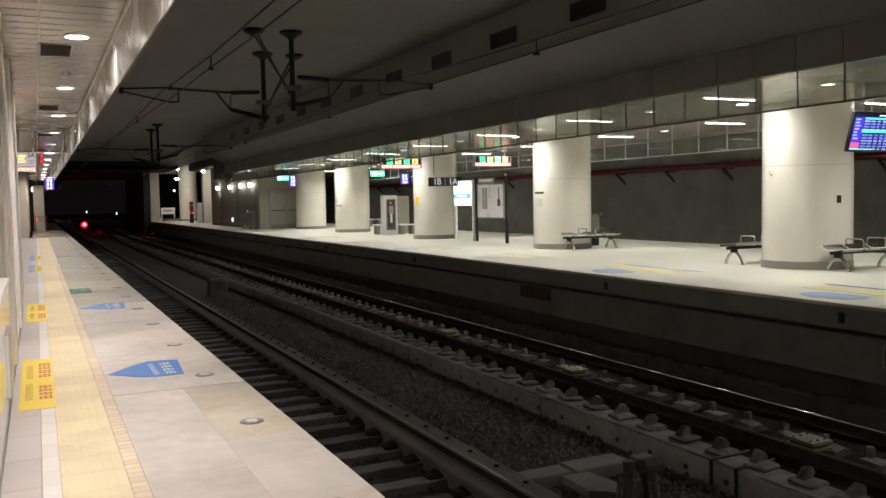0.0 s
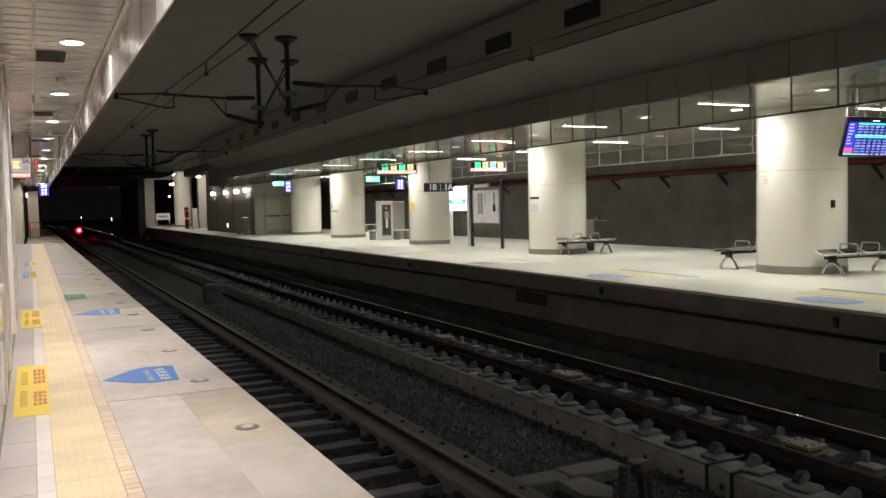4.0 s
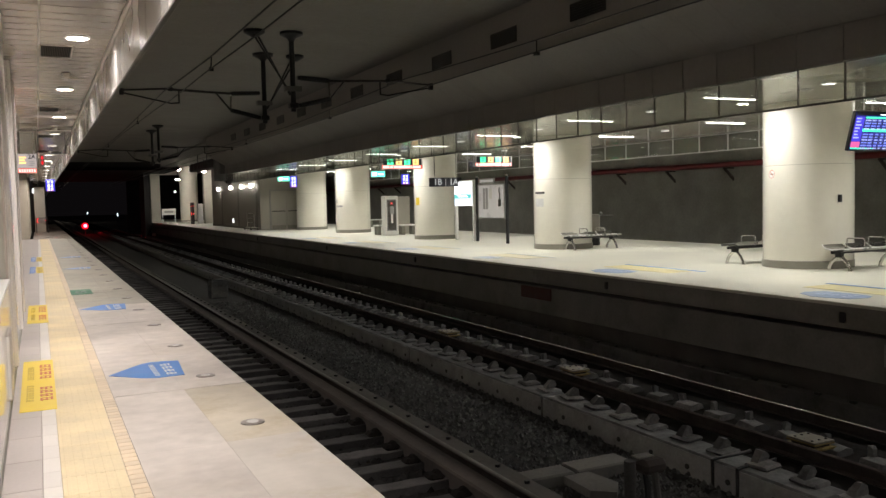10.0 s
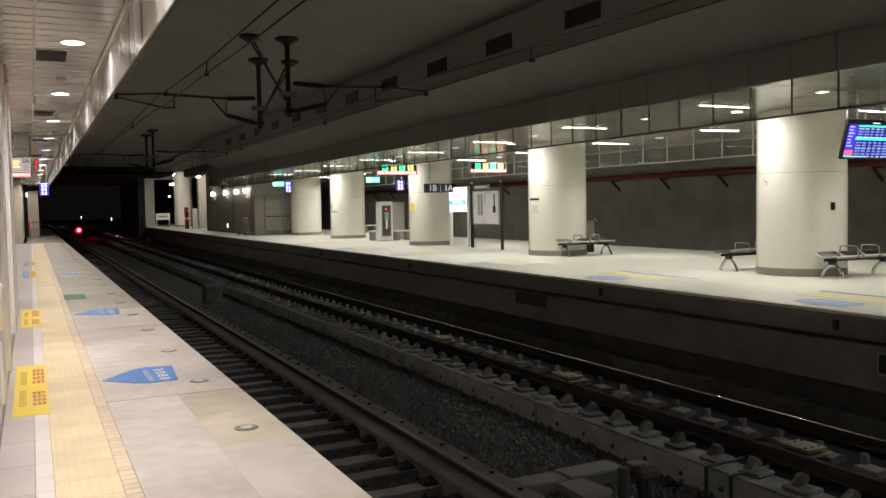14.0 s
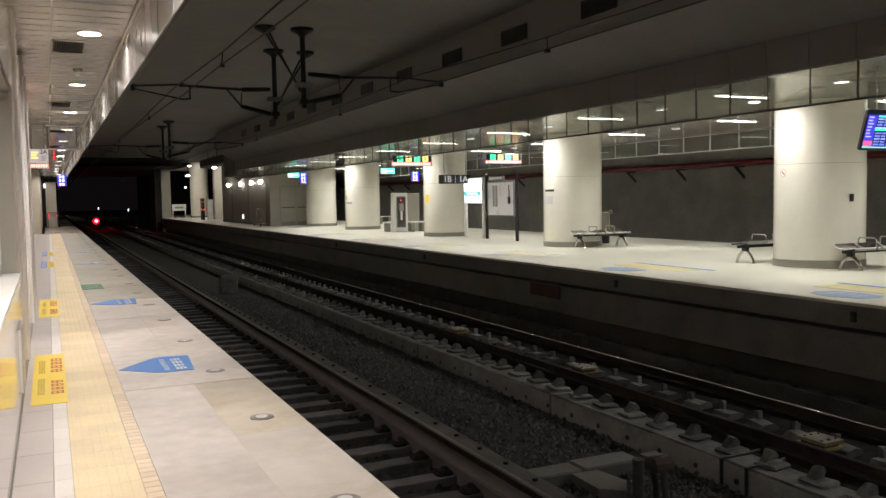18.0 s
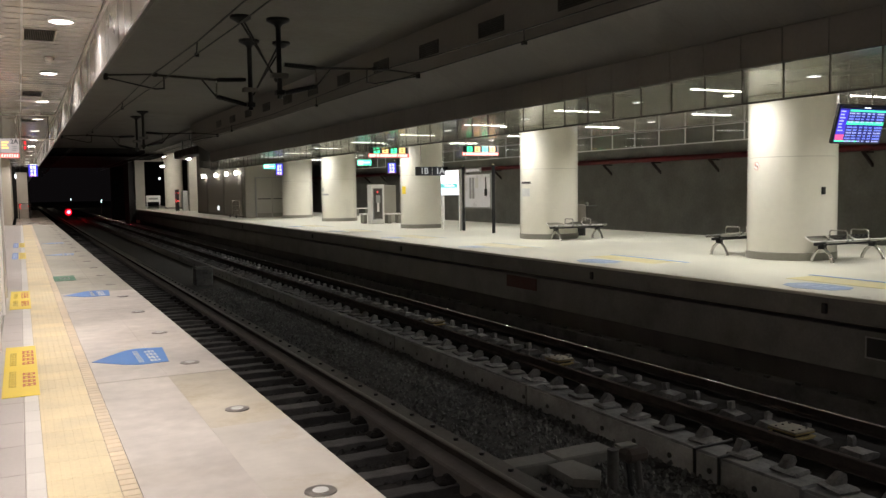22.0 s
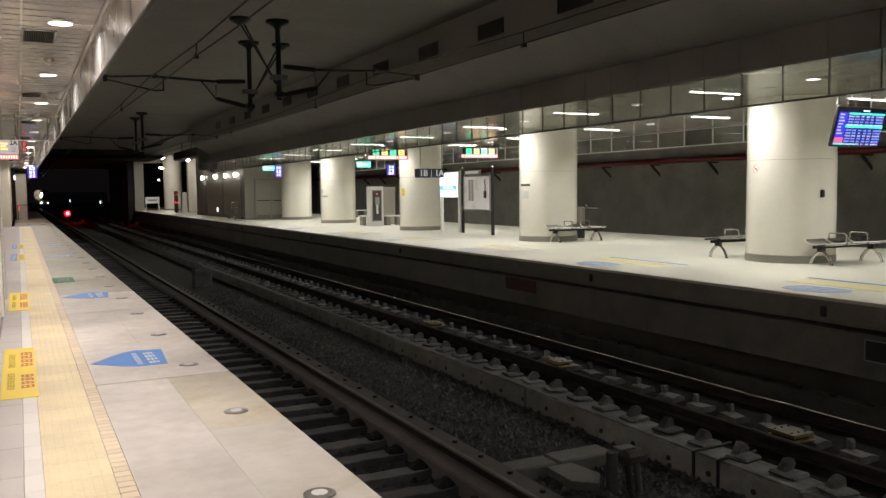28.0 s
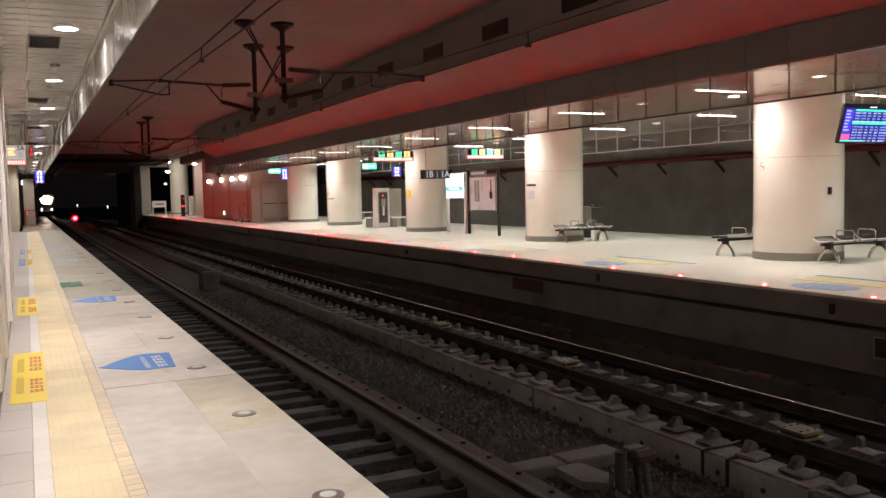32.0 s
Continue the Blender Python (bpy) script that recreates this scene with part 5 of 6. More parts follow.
part("case", Shape().box(-0.60, 0.60, 0.0, 0.07, -0.335, 0.335, 0.012), BLACK, tv)
part("backlight", Shape().box(-0.575, 0.575, -0.006, -0.001, -0.305, 0.305), DIM_BLUE, tv, "glowing blue screen")
part("head_strip", Shape().box(-0.575, 0.575, -0.0065, -0.0062, 0.262, 0.305), DARK_SIGN, tv, "black head strip")
part("title", Shape().box(0.0, 0.16, -0.011, -0.007, 0.275, 0.29), WHITE_LED, tv)
part("violet_field", Shape().box(-0.57, -0.36, -0.009, -0.0065, -0.17, 0.24), VIOLET_LED, tv, "violet lit column")
part("pink_field", Shape().box(-0.57, -0.36, -0.009, -0.0065, -0.27, -0.175), PINK_LED, tv, "pink lit field")
part("foot_line", Shape().box(-0.57, 0.0, -0.009, -0.0065, -0.296, -0.276), GREEN_LED, tv, "green lit line")
r = random.Random(11)
for z0, z1, x0 in ((0.215, 0.243, -0.33), (-0.005, 0.045, -0.36)):
    part("green_line", Shape().box(x0, 0.57, -0.009, -0.0065, z0, z1), GREEN_LED, tv, "green lit row")
for i in range(10):
    z0 = 0.185 - i * 0.047 - (0.045 if i > 3 else 0.0)
    if i % 2:
        part("row_band", Shape().box(-0.34, 0.57, -0.0085, -0.0065, z0 - 0.02, z0 + 0.02), BAND_BLUE, tv, "dark blue band")
    row = Shape()
    for u0, u1 in ((-0.33, -0.2), (-0.17, -0.06), (-0.02, 0.06), (0.11, 0.19), (0.23, 0.31), (0.36, 0.55)):
        u = u0
        while u < u1 - 0.02:
            w = r.uniform(0.015, 0.05)
            row.box(u, min(u + w, u1), -0.012, -0.0095, z0 - 0.011 - 0.004 * r.random(), z0 + 0.011)
            u += w + 0.009
    fine("text_line", row, ROW_BLUE if i % 3 else PALE_TEXT, tv, "row of pale lit bars")
side = Shape()
for i in range(7):
    side.box(-0.55, -0.55 + r.uniform(0.05, 0.15), -0.012, -0.0095, 0.2 - i * 0.053, 0.222 - i * 0.053)
fine("side_column", side, PALE_TEXT, tv, "pale lit bars")
for sx in (-0.3, 0.3):
    part("hanger", Shape().tube((sx, 0.05, 0.2), (sx, 0.22, 0.86), 0.02), STEEL, tv)


# ---- notices on the columns ----
def on_column(yc, x, y, z):
    """A place on the shell of a column, with its outward turn in degrees."""
    a = math.atan2(y - yc, x - 14.45)
    return (14.45 + 0.879 * math.cos(a), yc + 0.879 * math.sin(a), z), math.degrees(a)


def sticker(name, label, yc, x, y, z, w, h, mat, deep=0.006):
    at, a = on_column(yc, x, y, z)
    s = thing(name, label, "sign" if deep < 0.02 else "box", at, turn=a)
    n = 5
    sh = Shape()
    for i in range(n):
        u0, u1 = -w / 2 + w * i / n, -w / 2 + w * (i + 1) / n
        d = lambda u: 0.879 * (math.cos(u / 0.879) - 1)
        sh.add([(d(u0), u0, -h / 2), (d(u1), u1, -h / 2), (d(u1), u1, h / 2), (d(u0), u0, h / 2), (d(u0) + deep, u0, -h / 2), (d(u1) + deep, u1, -h / 2), (d(u1) + deep, u1, h / 2), (d(u0) + deep, u0, h / 2)],
               [(0, 1, 2, 3), (7, 6, 5, 4), (0, 4, 5, 1), (2, 6, 7, 3), (1, 5, 6, 2), (0, 3, 7, 4)])
    part("plate", sh, mat, s)
    return s


at, a = on_column(12.45, 13.64, 12.58, 1.92)
s = thing("no_smoking_sticker", "round red and white no smoking sticker on the column", "sign", at, turn=a)
ring = Shape()
for i in range(20):
    t0, t1 = 2 * math.pi * i / 20, 2 * math.pi * (i + 1) / 20
    ring.add([(0.004, 0.085 * math.cos(t0), 0.085 * math.sin(t0)), (0.004, 0.085 * math.cos(t1), 0.085 * math.sin(t1)), (0.004, 0.075 * math.cos(t1), 0.075 * math.sin(t1)), (0.004, 0.075 * math.cos(t0), 0.075 * math.sin(t0))], [(0, 1, 2, 3)])
part("plate", Shape().tube((-0.002, 0, 0), (0.003, 0, 0), 0.088, 24), WHITE_PAINT, s)
part("ring", ring.add([(0.0046, -0.055, 0.043), (0.0046, -0.043, 0.055), (0.0046, 0.055, -0.043), (0.0046, 0.043, -0.055)], [(0, 1, 2, 3)]), RED_INK, s)
part("cigarette", Shape().box(0.0032, 0.004, -0.045, 0.045, -0.01, 0.006), BLACK, s)
sticker("call_box", "small dark call box on the column", 12.45, 14.28, 11.3, 1.40, 0.07, 0.15, BLACK, 0.04)
sticker("column_notice", "dark grey bar notice on the column", 21.5, 13.62, 21.45, 1.69, 0.46, 0.065, DARK_STEEL)
sticker("column_poster", "pale poster below the bar notice on the column", 21.5, 13.65, 21.45, 1.40, 0.38, 0.24, POSTER)
sticker("column_notice", "small yellow warning notice on the column", 30.55, 13.63, 30.42, 1.51, 0.26, 0.30, YELLOW)
sticker("column_notice", "small grey notice on the column", 40.4, 13.61, 40.4, 1.59, 0.3, 0.2, GREY_PAINT)
sticker("column_notice", "narrow grey notice on the column", 40.4, 13.66, 40.15, 1.34, 0.5, 0.09, GREY_PAINT)


# ---- overhead line: drop posts, cantilevers, wires ----
def drop_post(x, y, side, group, braced=True):
    """A ceiling post that carries a cantilever towards side (-1: near track, 1: far track)."""
    p = thing("catenary_post", "black steel catenary post hanging from the ceiling with brown insulators", "catenary post", (x, y, TRACK_CEIL), group=group)
    part("ceiling_plate", Shape().lathe([(0.06, -0.2), (0.1, -0.14), (0.27, -0.06), (0.27, 0.0)], seg=12), BLACK, p)
    part("mast", Shape().tube((0, 0, 0), (0, 0, -1.8), 0.06, 12), BLACK, p)
    part("collar", Shape().box(-0.2, 0.2, -0.09, 0.09, -1.34, -1.22, 0.02), COLLAR, p)
    part("lower_clamp", Shape().box(-0.1, 0.1, -0.1, 0.1, -1.72, -1.6, 0.02), BLACK, p)
    bx = -side * 0.85
    if braced:
        part("brace_plate", Shape().lathe([(0.06, -0.16), (0.24, -0.06), (0.24, 0.0)], (bx, 0, 0), 12), BLACK, p)
    for dy in (-0.1, 0.1) if braced else ():
        part("brace", Shape().tube((bx + dy * 0.8, dy, -0.05), (-side * 0.06, dy * 0.5, -1.42), 0.022, 8), BLACK, p)
    s = side
    top_in, low_in = -1.05, -1.62
    up = (s * 0.86, 0, -1.06)
    lo = (s * 0.88, 0, -1.48)
    part("insulator", ribbed((s * 0.12, 0, -1.02), up, 0.05, 0.06), BLACK, p, "ribbed brown insulator")
    part("insulator", ribbed((s * 0.12, 0, -1.66), lo, 0.05, 0.06), BLACK, p, "ribbed brown insulator")
    part("end_frame", Shape().path([up, lo], 0.02), STEEL, p)
    part("cantilever_tube", Shape().path([up, (s * 2.5, 0, -1.00)], 0.03), DARK_STEEL, p)
    part("diagonal_tube", Shape().path([lo, (s * 1.25, 0, -1.04)], 0.022), DARK_STEEL, p)
    part("bracket", Shape().box(s * 2.35 - 0.06, s * 2.35 + 0.06, -0.05, 0.05, -1.05, -0.95, 0.02), BLACK, p)
    part("steady_arm", Shape().path([(s * 2.15, 0, -1.02), (s * 2.15, 0, -1.33), (s * 2.35, 0, -1.35), (s * 3.5, 0, -1.12)], 0.018), BLACK, p)
    part("registration_tube", Shape().path([(s * 2.4, 0, -0.99), (s * 3.5, 0, -1.06)], 0.022), DARK_STEEL, p)
    part("clamp", Shape().box(s * 3.5 - 0.05, s * 3.5 + 0.05, -0.05, 0.05, -1.18, -1.02, 0.012), BLACK, p)


def ribbed(a, b, r0, r1):
    a, b = Vector(a), Vector(b)
    sh = Shape().tube(a, b, r0, 10)
    n = 9
    for i in range(n):
        c = a.lerp(b, 0.14 + 0.76 * i / (n - 1))
        d = (b - a).normalized() * 0.018
        sh.tube(c - d, c + d, r1, 12)
    return sh


for y in (-4.6, 19.0, 42.6):
    drop_post(5.42, y, 1, "catenary posts", y < 30)
    drop_post(5.47, y + 2.9, -1, "catenary posts", y < 30)
for nm, x, pts in (("contact_wire", 2.95, [(-10, 3.95), (9.8, 3.96), (12.5, 3.97), (15.6, 4.02), (20.9, 4.04), (22.4, 4.1), (33, 4.24), (118, 4.24)]), ("messenger_wire", 2.98, [(-10, 4.42), (6.0, 4.3), (11.1, 4.25), (15.8, 4.25), (20.1, 4.35), (22.0, 4.41), (33, 4.33), (45.5, 4.4), (118, 4.4)])):
    solid(nm, Shape().path([(x, y, z) for y, z in pts], 0.013 if nm[0] == "c" else 0.016, 6), BLACK, "dark overhead wire over the near track", "wire", group="overhead wires")
for nm, x, pts in (("contact_wire", 8.6, [(-10, 4.28), (19, 4.29), (42.6, 4.24), (118, 4.24)]), ("messenger_wire", 8.6, [(-10, 4.66), (8, 4.48), (13.7, 4.51), (15.8, 4.55), (18.4, 4.61), (19.8, 4.65), (31, 4.42), (42.6, 4.5), (118, 4.5)])):
    solid(nm, Shape().path([(x, y, z) for y, z in pts], 0.014, 6), BLACK, "dark overhead wire over the far track", "wire", group="overhead wires")
for y, z0, z1 in ((6.0, 3.96, 4.3), (15.7, 4.02, 4.25), (28, 4.18, 4.36), (40, 4.24, 4.36)):
    drop = Shape().tube((2.96, y, z0), (2.98, y, z1), 0.012, 6).box(2.93, 3.0, y - 0.04, y + 0.04, z0 - 0.04, z0 + 0.03)
    solid("dropper", drop, BLACK, "thin dropper between the overhead wires", "wire", group="droppers")
for y in (5.5, 13.6, 26, 38):
    solid("dropper", Shape().tube((8.6, y, 4.28), (8.6, y, 4.5), 0.012, 6).box(8.56, 8.64, y - 0.05, y + 0.05, 4.22, 4.29), BLACK, "thin dropper between the overhead wires", "wire", group="droppers")

# ---- far end of the island platform ----
eb = solid("wall_end_block", Shape().box(11.9, 14.7, 49.5, 64.5, 0, 5.3), END_WALL, "cream wall block at the end of the island platform", "wall", kind="structure")
for y0 in (50.1, 55.2, 60.6):
    part("pilaster_gap", Shape().box(11.885, 11.9, y0, y0 + 0.45, 0.0, 2.6), PLINTH, eb, "grey recessed strip")
part("base_strip", Shape().box(11.88, 11.9, 50.6, 64.5, 0, 0.14), PLINTH, eb)
dd = thing("door_1", "closed cream double door with panic bars", "door", (13.46, 49.5, 0), kind="structure")
for sx in (-1, 1):
    lf = part("leaf", Shape().box(min(0.01 * sx, 0.92 * sx), max(0.01 * sx, 0.92 * sx), -0.05, -0.004, 0.02, 2.3, 0.006), END_WALL, dd)
    part("panic_bar", Shape().tube((0.1 * sx, -0.12, 1.1), (0.85 * sx, -0.12, 1.1), 0.025).tube((0.1 * sx, -0.12, 1.1), (0.1 * sx, -0.05, 1.1), 0.02).tube((0.85 * sx, -0.12, 1.1), (0.85 * sx, -0.05, 1.1), 0.02), DARK_STEEL, lf)
    part("kick_plate", Shape().box(min(0.05 * sx, 0.88 * sx), max(0.05 * sx, 0.88 * sx), -0.055, -0.05, 0.03, 0.25), PLINTH, lf)
part("door_frame", Shape().box(-1.0, -0.93, -0.07, 0, 0, 2.38).box(0.93, 1.0, -0.07, 0, 0, 2.38).box(-0.93, 0.93, -0.07, 0, 2.31, 2.38), GREY_PAINT, dd)
WALL_LAMP = glowing("wall_lamp_globe", (1.0, 0.94, 0.82), 32.0)
for y in (51.2, 53.8, 57.1, 61.4):
    l = thing("wall_lamp", "glowing wall lamp on the cream wall", "wall lamp", (11.9, y, 2.68), group="wall lamps at the platform end")
    part("back_plate", Shape().box(-0.04, 0, -0.18, 0.18, -0.12, 0.12, 0.01), WHITE_PAINT, l)
    part("globe", Shape().lathe([(0.02, -0.13), (0.085, -0.12), (0.1, 0.0), (0.085, 0.1), (0.02, 0.11)], (-0.16, 0, 0), 16), WALL_LAMP, l)
l = thing("guide_light", "small square white guide light low on the wall", "wall lamp", (11.9, 57.0, 0.47))
part("case", Shape().box(-0.05, 0, -0.25, 0.25, -0.16, 0.16, 0.01), WHITE_PAINT, l)
part("face", Shape().box(-0.056, -0.051, -0.22, 0.22, -0.13, 0.13), WHITE_LED, l)
ct = thing("hand_cart", "grey steel trolley standing by the wall", "trolley", (11.5, 50.3, 0))
part("frame", Shape().path([(0, -0.9, 0.15), (0, -0.9, 0.92), (0, -0.8, 1.02), (0, 0.8, 1.02), (0, 0.9, 0.92), (0, 0.9, 0.15)], 0.028).path([(0, -0.9, 0.72), (0, 0.9, 0.72)], 0.024).path([(0, -0.9, 0.45), (0, 0.9, 0.45)], 0.024), STEEL, ct)
part("deck", Shape().box(-0.25, 0.25, -0.95, 0.95, 0.15, 0.19, 0.01), STEEL, ct)
for sx in (-0.2, 0.2):
    for sy in (-0.8, 0.8):
        part("wheel", Shape().tube((sx - 0.02, sy, 0.07), (sx + 0.02, sy, 0.07), 0.07, 12), BLACK, ct)

solid("wall_end_pillars", Shape().box(10.15, 11.02, 87, 88.8, 0, 5.3).box(11.02, 13.3, 87.2, 88.6, 4.66, 5.1).box(12.75, 13.42, 72.6, 73.4, 0, 5.3), CREAM_MATT, "cream pillars and beam at the platform end", "wall", kind="structure")
pl = thing("column", "broad cream column at the end of the platform", "column", (13.3, 84.0, 0))
part("shell", Shape().lathe([(0.85, 0.0), (0.85, 5.3)], seg=48), CREAM_MATT, pl)
part("plinth", Shape().lathe([(0.87, 0.0), (0.87, 0.15)], seg=48), PLINTH, pl)
solid("wall_dark_recess", Shape().box(17.4, 17.6, 67, 110, 0, 5.3).box(11.9, 17.4, 103.5, 103.8, 0, 5.3), TUNNEL, "dark recess wall behind the pillars", "wall", kind="structure")
solid("ceiling_end", Shape().box(9.4, 17.6, 50.0, 110, 5.3, 5.44), CEIL_CONC, "dark ceiling over the platform end", "ceiling", kind="structure")
for x, y, z in ((12.7, 70.5, 4.3), (12.25, 81.0, 4.9), (12.0, 80.0, 3.95)):
    l = thing("wall_lamp", "glowing lamp high on a pillar at the platform end", "wall lamp", (x, y, z), group="wall lamps at the platform end")
    part("arm", Shape().tube((-0.3, 0, 0.1), (-0.3, 0, 5.3 - z), 0.03), DARK_STEEL, l)
    # dark cap added to keep the globe's light off the ceiling
    part("shade", Shape().lathe([(0.1, 0.14), (0.42, 0.02), (0.43, 0.0), (0.1, 0.1)], (-0.3, 0, 0.02), 16), DARK_STEEL, l)
    part("globe", Shape().lathe([(0.02, -0.1), (0.13, -0.06), (0.17, 0.0), (0.08, 0.06), (0.02, 0.08)], (-0.3, 0, 0), 16), HIGH_LAMP, l)
l = thing("guide_light", "small hanging white guide light", "ceiling light", (12.3, 86.0, 2.95))
part("globe", Shape().lathe([(0.02, -0.12), (0.11, -0.07), (0.12, 0.0), (0.07, 0.1)], seg=12), WHITE_LED, l)
part("stem", Shape().tube((0, 0, 0.1), (0, 0, 1.35), 0.02), BLACK, l)
s = thing("signal_panel", "tall narrow panel with red lights", "signal", (11.75, 72.8, 0))
part("case", Shape().box(-0.08, 0.08, -0.55, 0.55, 0.0, 1.8, 0.02), DARK_STEEL, s)
for i, z in enumerate((0.85, 1.5)):
    part("red_lamp", Shape().tube((-0.1, 0.0, z), (-0.08, 0.0, z), 0.12 if i < 1 else 0.05, 12), RED_LED, s)
    part("red_lamp", Shape().tube((0, -0.57, z), (0, -0.55, z), 0.07 if i < 1 else 0.04), RED_LED, s)
bx = solid("equipment_box", Shape().box(12.28, 12.7, 73.2, 73.7, 0, 1.7, 0.02), WHITE_PAINT, "white equipment box beside the red panel", "cabinet")
s = thing("barrier_sign", "white sign board on legs closing the platform end", "sign", (11.36, 84.0, 0))
part("board", Shape().box(-0.65, 0.65, -0.03, 0.03, 0.68, 1.3, 0.02), WHITE_PAINT, s)
part("writing", Shape().box(-0.4, 0.4, -0.036, -0.03, 0.9, 1.08), GREY_PAINT, s)
for x0 in (-0.58, 0.58):
    part("leg", Shape().box(x0 - 0.05, x0 + 0.05, -0.03, 0.03, 0, 0.68), WHITE_PAINT, s)
# a bundle of dark ducts under the fascia's end
du = thing("air_duct", "dark sagging air duct under the ceiling", "duct", (11.0, 53.5, 4.1))
part("trunk", Shape().box(-0.3, 0.5, 0, 13.5, 0.0, 0.6, 0.08), DARK_STEEL, du)
part("hose", Shape().path([(0.1, 1.0, 0.3), (0.12, 0.3, 0.25), (0.1, -0.15, 0.1), (0.05, -0.3, -0.3), (-0.1, -0.32, -0.8), (-0.35, -0.3, -1.15)], 0.33, 12), FRAME, du)
part("drum", Shape().lathe([(0.3, -1.15), (0.39, -1.1), (0.40, -0.8), (0.34, -0.74), (0.38, -0.3), (0.40, 0.2), (0.25, 0.3)], (-1.12, -2.9, 0), 20).rough(0.03, 6), COLLAR, du, "dented grey drum under the duct")
part("hanger", Shape().box(-0.25, -0.2, 2, 2.05, 0.6, 1.2).box(0.4, 0.45, 2, 2.05, 0.6, 1.2).box(-0.25, -0.2, 10, 10.05, 0.6, 1.2).box(0.4, 0.45, 10, 10.05, 0.6, 1.2), DARK_STEEL, du)

# ---- far end of the near platform ----
solid("wall_near_end", Shape().box(-0.16, 0.48, 61.5, 62.7, 0, 3.0, 0.01), BEIGE_STUB, "pale wall stub across the near platform", "wall", kind="structure")
solid("door_dark_strip", Shape().box(-0.7, -0.165, 61.8, 62.0, 0, CEIL), DARK_STEEL, "dark door beside the wall stub", "door", kind="structure")
solid("wall_near_far", Shape().box(WALL_X - 0.6, WALL_X - 0.15, 48.5, Y1, 0, CEIL), BEIGE_STUB, "pale wall along the end of the near platform", "wall", kind="structure")
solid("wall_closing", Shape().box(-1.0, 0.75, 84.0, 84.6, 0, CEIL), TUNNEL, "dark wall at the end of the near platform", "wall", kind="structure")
solid("floor_end", Shape().box(WALL_X, EDGE_X + 0.004, 47.6, Y1, 0.002, 0.012), BROWN_FLOOR, "dull brown floor at the platform end", "floor", kind="structure")
fb = thing("platform_gate", "low barrier with glowing red marks at the platform end", "barrier", (0.32, 60.0, 0.01))
part("rail", Shape().path([(-0.4, 0, 0.0), (-0.4, 0, 0.95), (0.25, 0, 0.95), (0.25, 0, 0.0)], 0.025), DARK_STEEL, fb)
# red marks emit by their material instead of returning light
part("reflector", Shape().box(-0.37, -0.33, -0.04, -0.03, 0.66, 0.94).box(-0.33, -0.26, -0.04, -0.03, 0.62, 0.68).box(-0.33, -0.26, -0.04, -0.03, 0.88, 0.94).box(0.11, 0.17, -0.04, -0.03, 0.76, 0.83), TEXT_GLOW, fb)
part("board", Shape().box(-0.33, 0.12, -0.028, -0.01, 0.6, 0.93, 0.004), WHITE_PAINT, fb, "pale board")
el = thing("wall_lamp", "small glowing lamp beside the door at the platform end", "wall lamp", (-0.2, 61.4, 2.75))
part("globe", Shape().lathe([(0.02, -0.16), (0.05, -0.12), (0.05, 0.1), (0.02, 0.16)], seg=12), WHITE_LED, el)
part("plate", Shape().box(-0.06, 0.06, 0.08, 0.4, -0.1, 0.1, 0.01), GREY_PAINT, el)

# ---- things on the track bed ----
sg = thing("dwarf_signal", "low track signal showing a red light", "signal", (5.15, 111.0, BED_Z + 0.15))
part("post", Shape().tube((0, 0, 0), (0, 0, 0.6), 0.06), DARK_STEEL, sg)
part("case", Shape().box(-0.3, 0.3, -0.15, 0.15, 0.6, 1.35, 0.04), BLACK, sg)
# wider than its case: the dim red disc imitates the lamp's glare
part("lens", Shape().tube((0, -0.22, 0.95), (0, -0.15, 0.95), 0.42, 20), RED_GLARE, sg, "oversized red lens disc imitating the lamp's glare")
part("lens_core", Shape().tube((0.04, -0.26, 0.97), (0.04, -0.22, 0.97), 0.22, 16), RED_CORE, sg, "bright pink core")
part("hood", Shape().tube((0, -0.15, 0.95), (0, -0.16, 0.95), 0.3, 20), BLACK, sg)
lamp("signal_lamp", "POINT", (5.15, 110.4, BED_Z + 1.1), 45.0, (1.0, 0.01, 0.02))
for x, y, z, h in ((6.45, 130.0, 0.8, 0.3), (9.25, 115.0, 0.6, 0.35)):
    tl = thing("tunnel_light", "small cool white lamp on the tunnel wall", "wall lamp", (x, y, z), group="tunnel lights")
    part("tube", Shape().tube((0, 0, -h * 0.5), (0, 0, h * 0.5), 0.07, 10), glowing("tunnel_tube", (0.7, 0.95, 1.0), 2.0) if "tunnel_tube" not in bpy.data.materials else bpy.data.materials["tunnel_tube"], tl)
    part("stand", Shape().tube((0, 0, BED_Z - z), (0, 0, -h * 0.5), 0.05, 8), DARK_STEEL, tl)

for y in (97.0, 104.0, 113.0, 122.0, 131.0, 140.0):
    k = thing("tunnel_bracket", "steel cantilever bracket on the tunnel wall", "bracket", (0.85, y, 4.0), group="brackets in the tunnel")
    part("plate", Shape().box(0, 0.05, -0.15, 0.15, -0.5, 0.6, 0.01), STEEL, k)
    part("arm", Shape().path([(0.05, 0, 0.45), (1.2, 0, 0.35), (2.1, 0, 0.25)], 0.05), STEEL, k)
    part("stay", Shape().path([(0.05, 0, -0.4), (0.7, 0, 0.0), (1.2, 0, 0.35)], 0.04), STEEL, k)
    part("insulator", ribbed((0.15, -0.02, 0.44), (0.75, -0.02, 0.39), 0.07, 0.11), STEEL, k)
    part("clamp", Shape().box(2.0, 2.2, -0.08, 0.08, 0.12, 0.32, 0.02), STEEL, k)
solid("cable_chamber", Shape().box(5.35, 5.95, 29.9, 30.5, BED_Z, -1.12, 0.03).box(5.4, 5.9, 29.95, 30.45, -1.12, -1.08, 0.01), DUCT_DUST, "square concrete cable chamber between the tracks", "chamber")
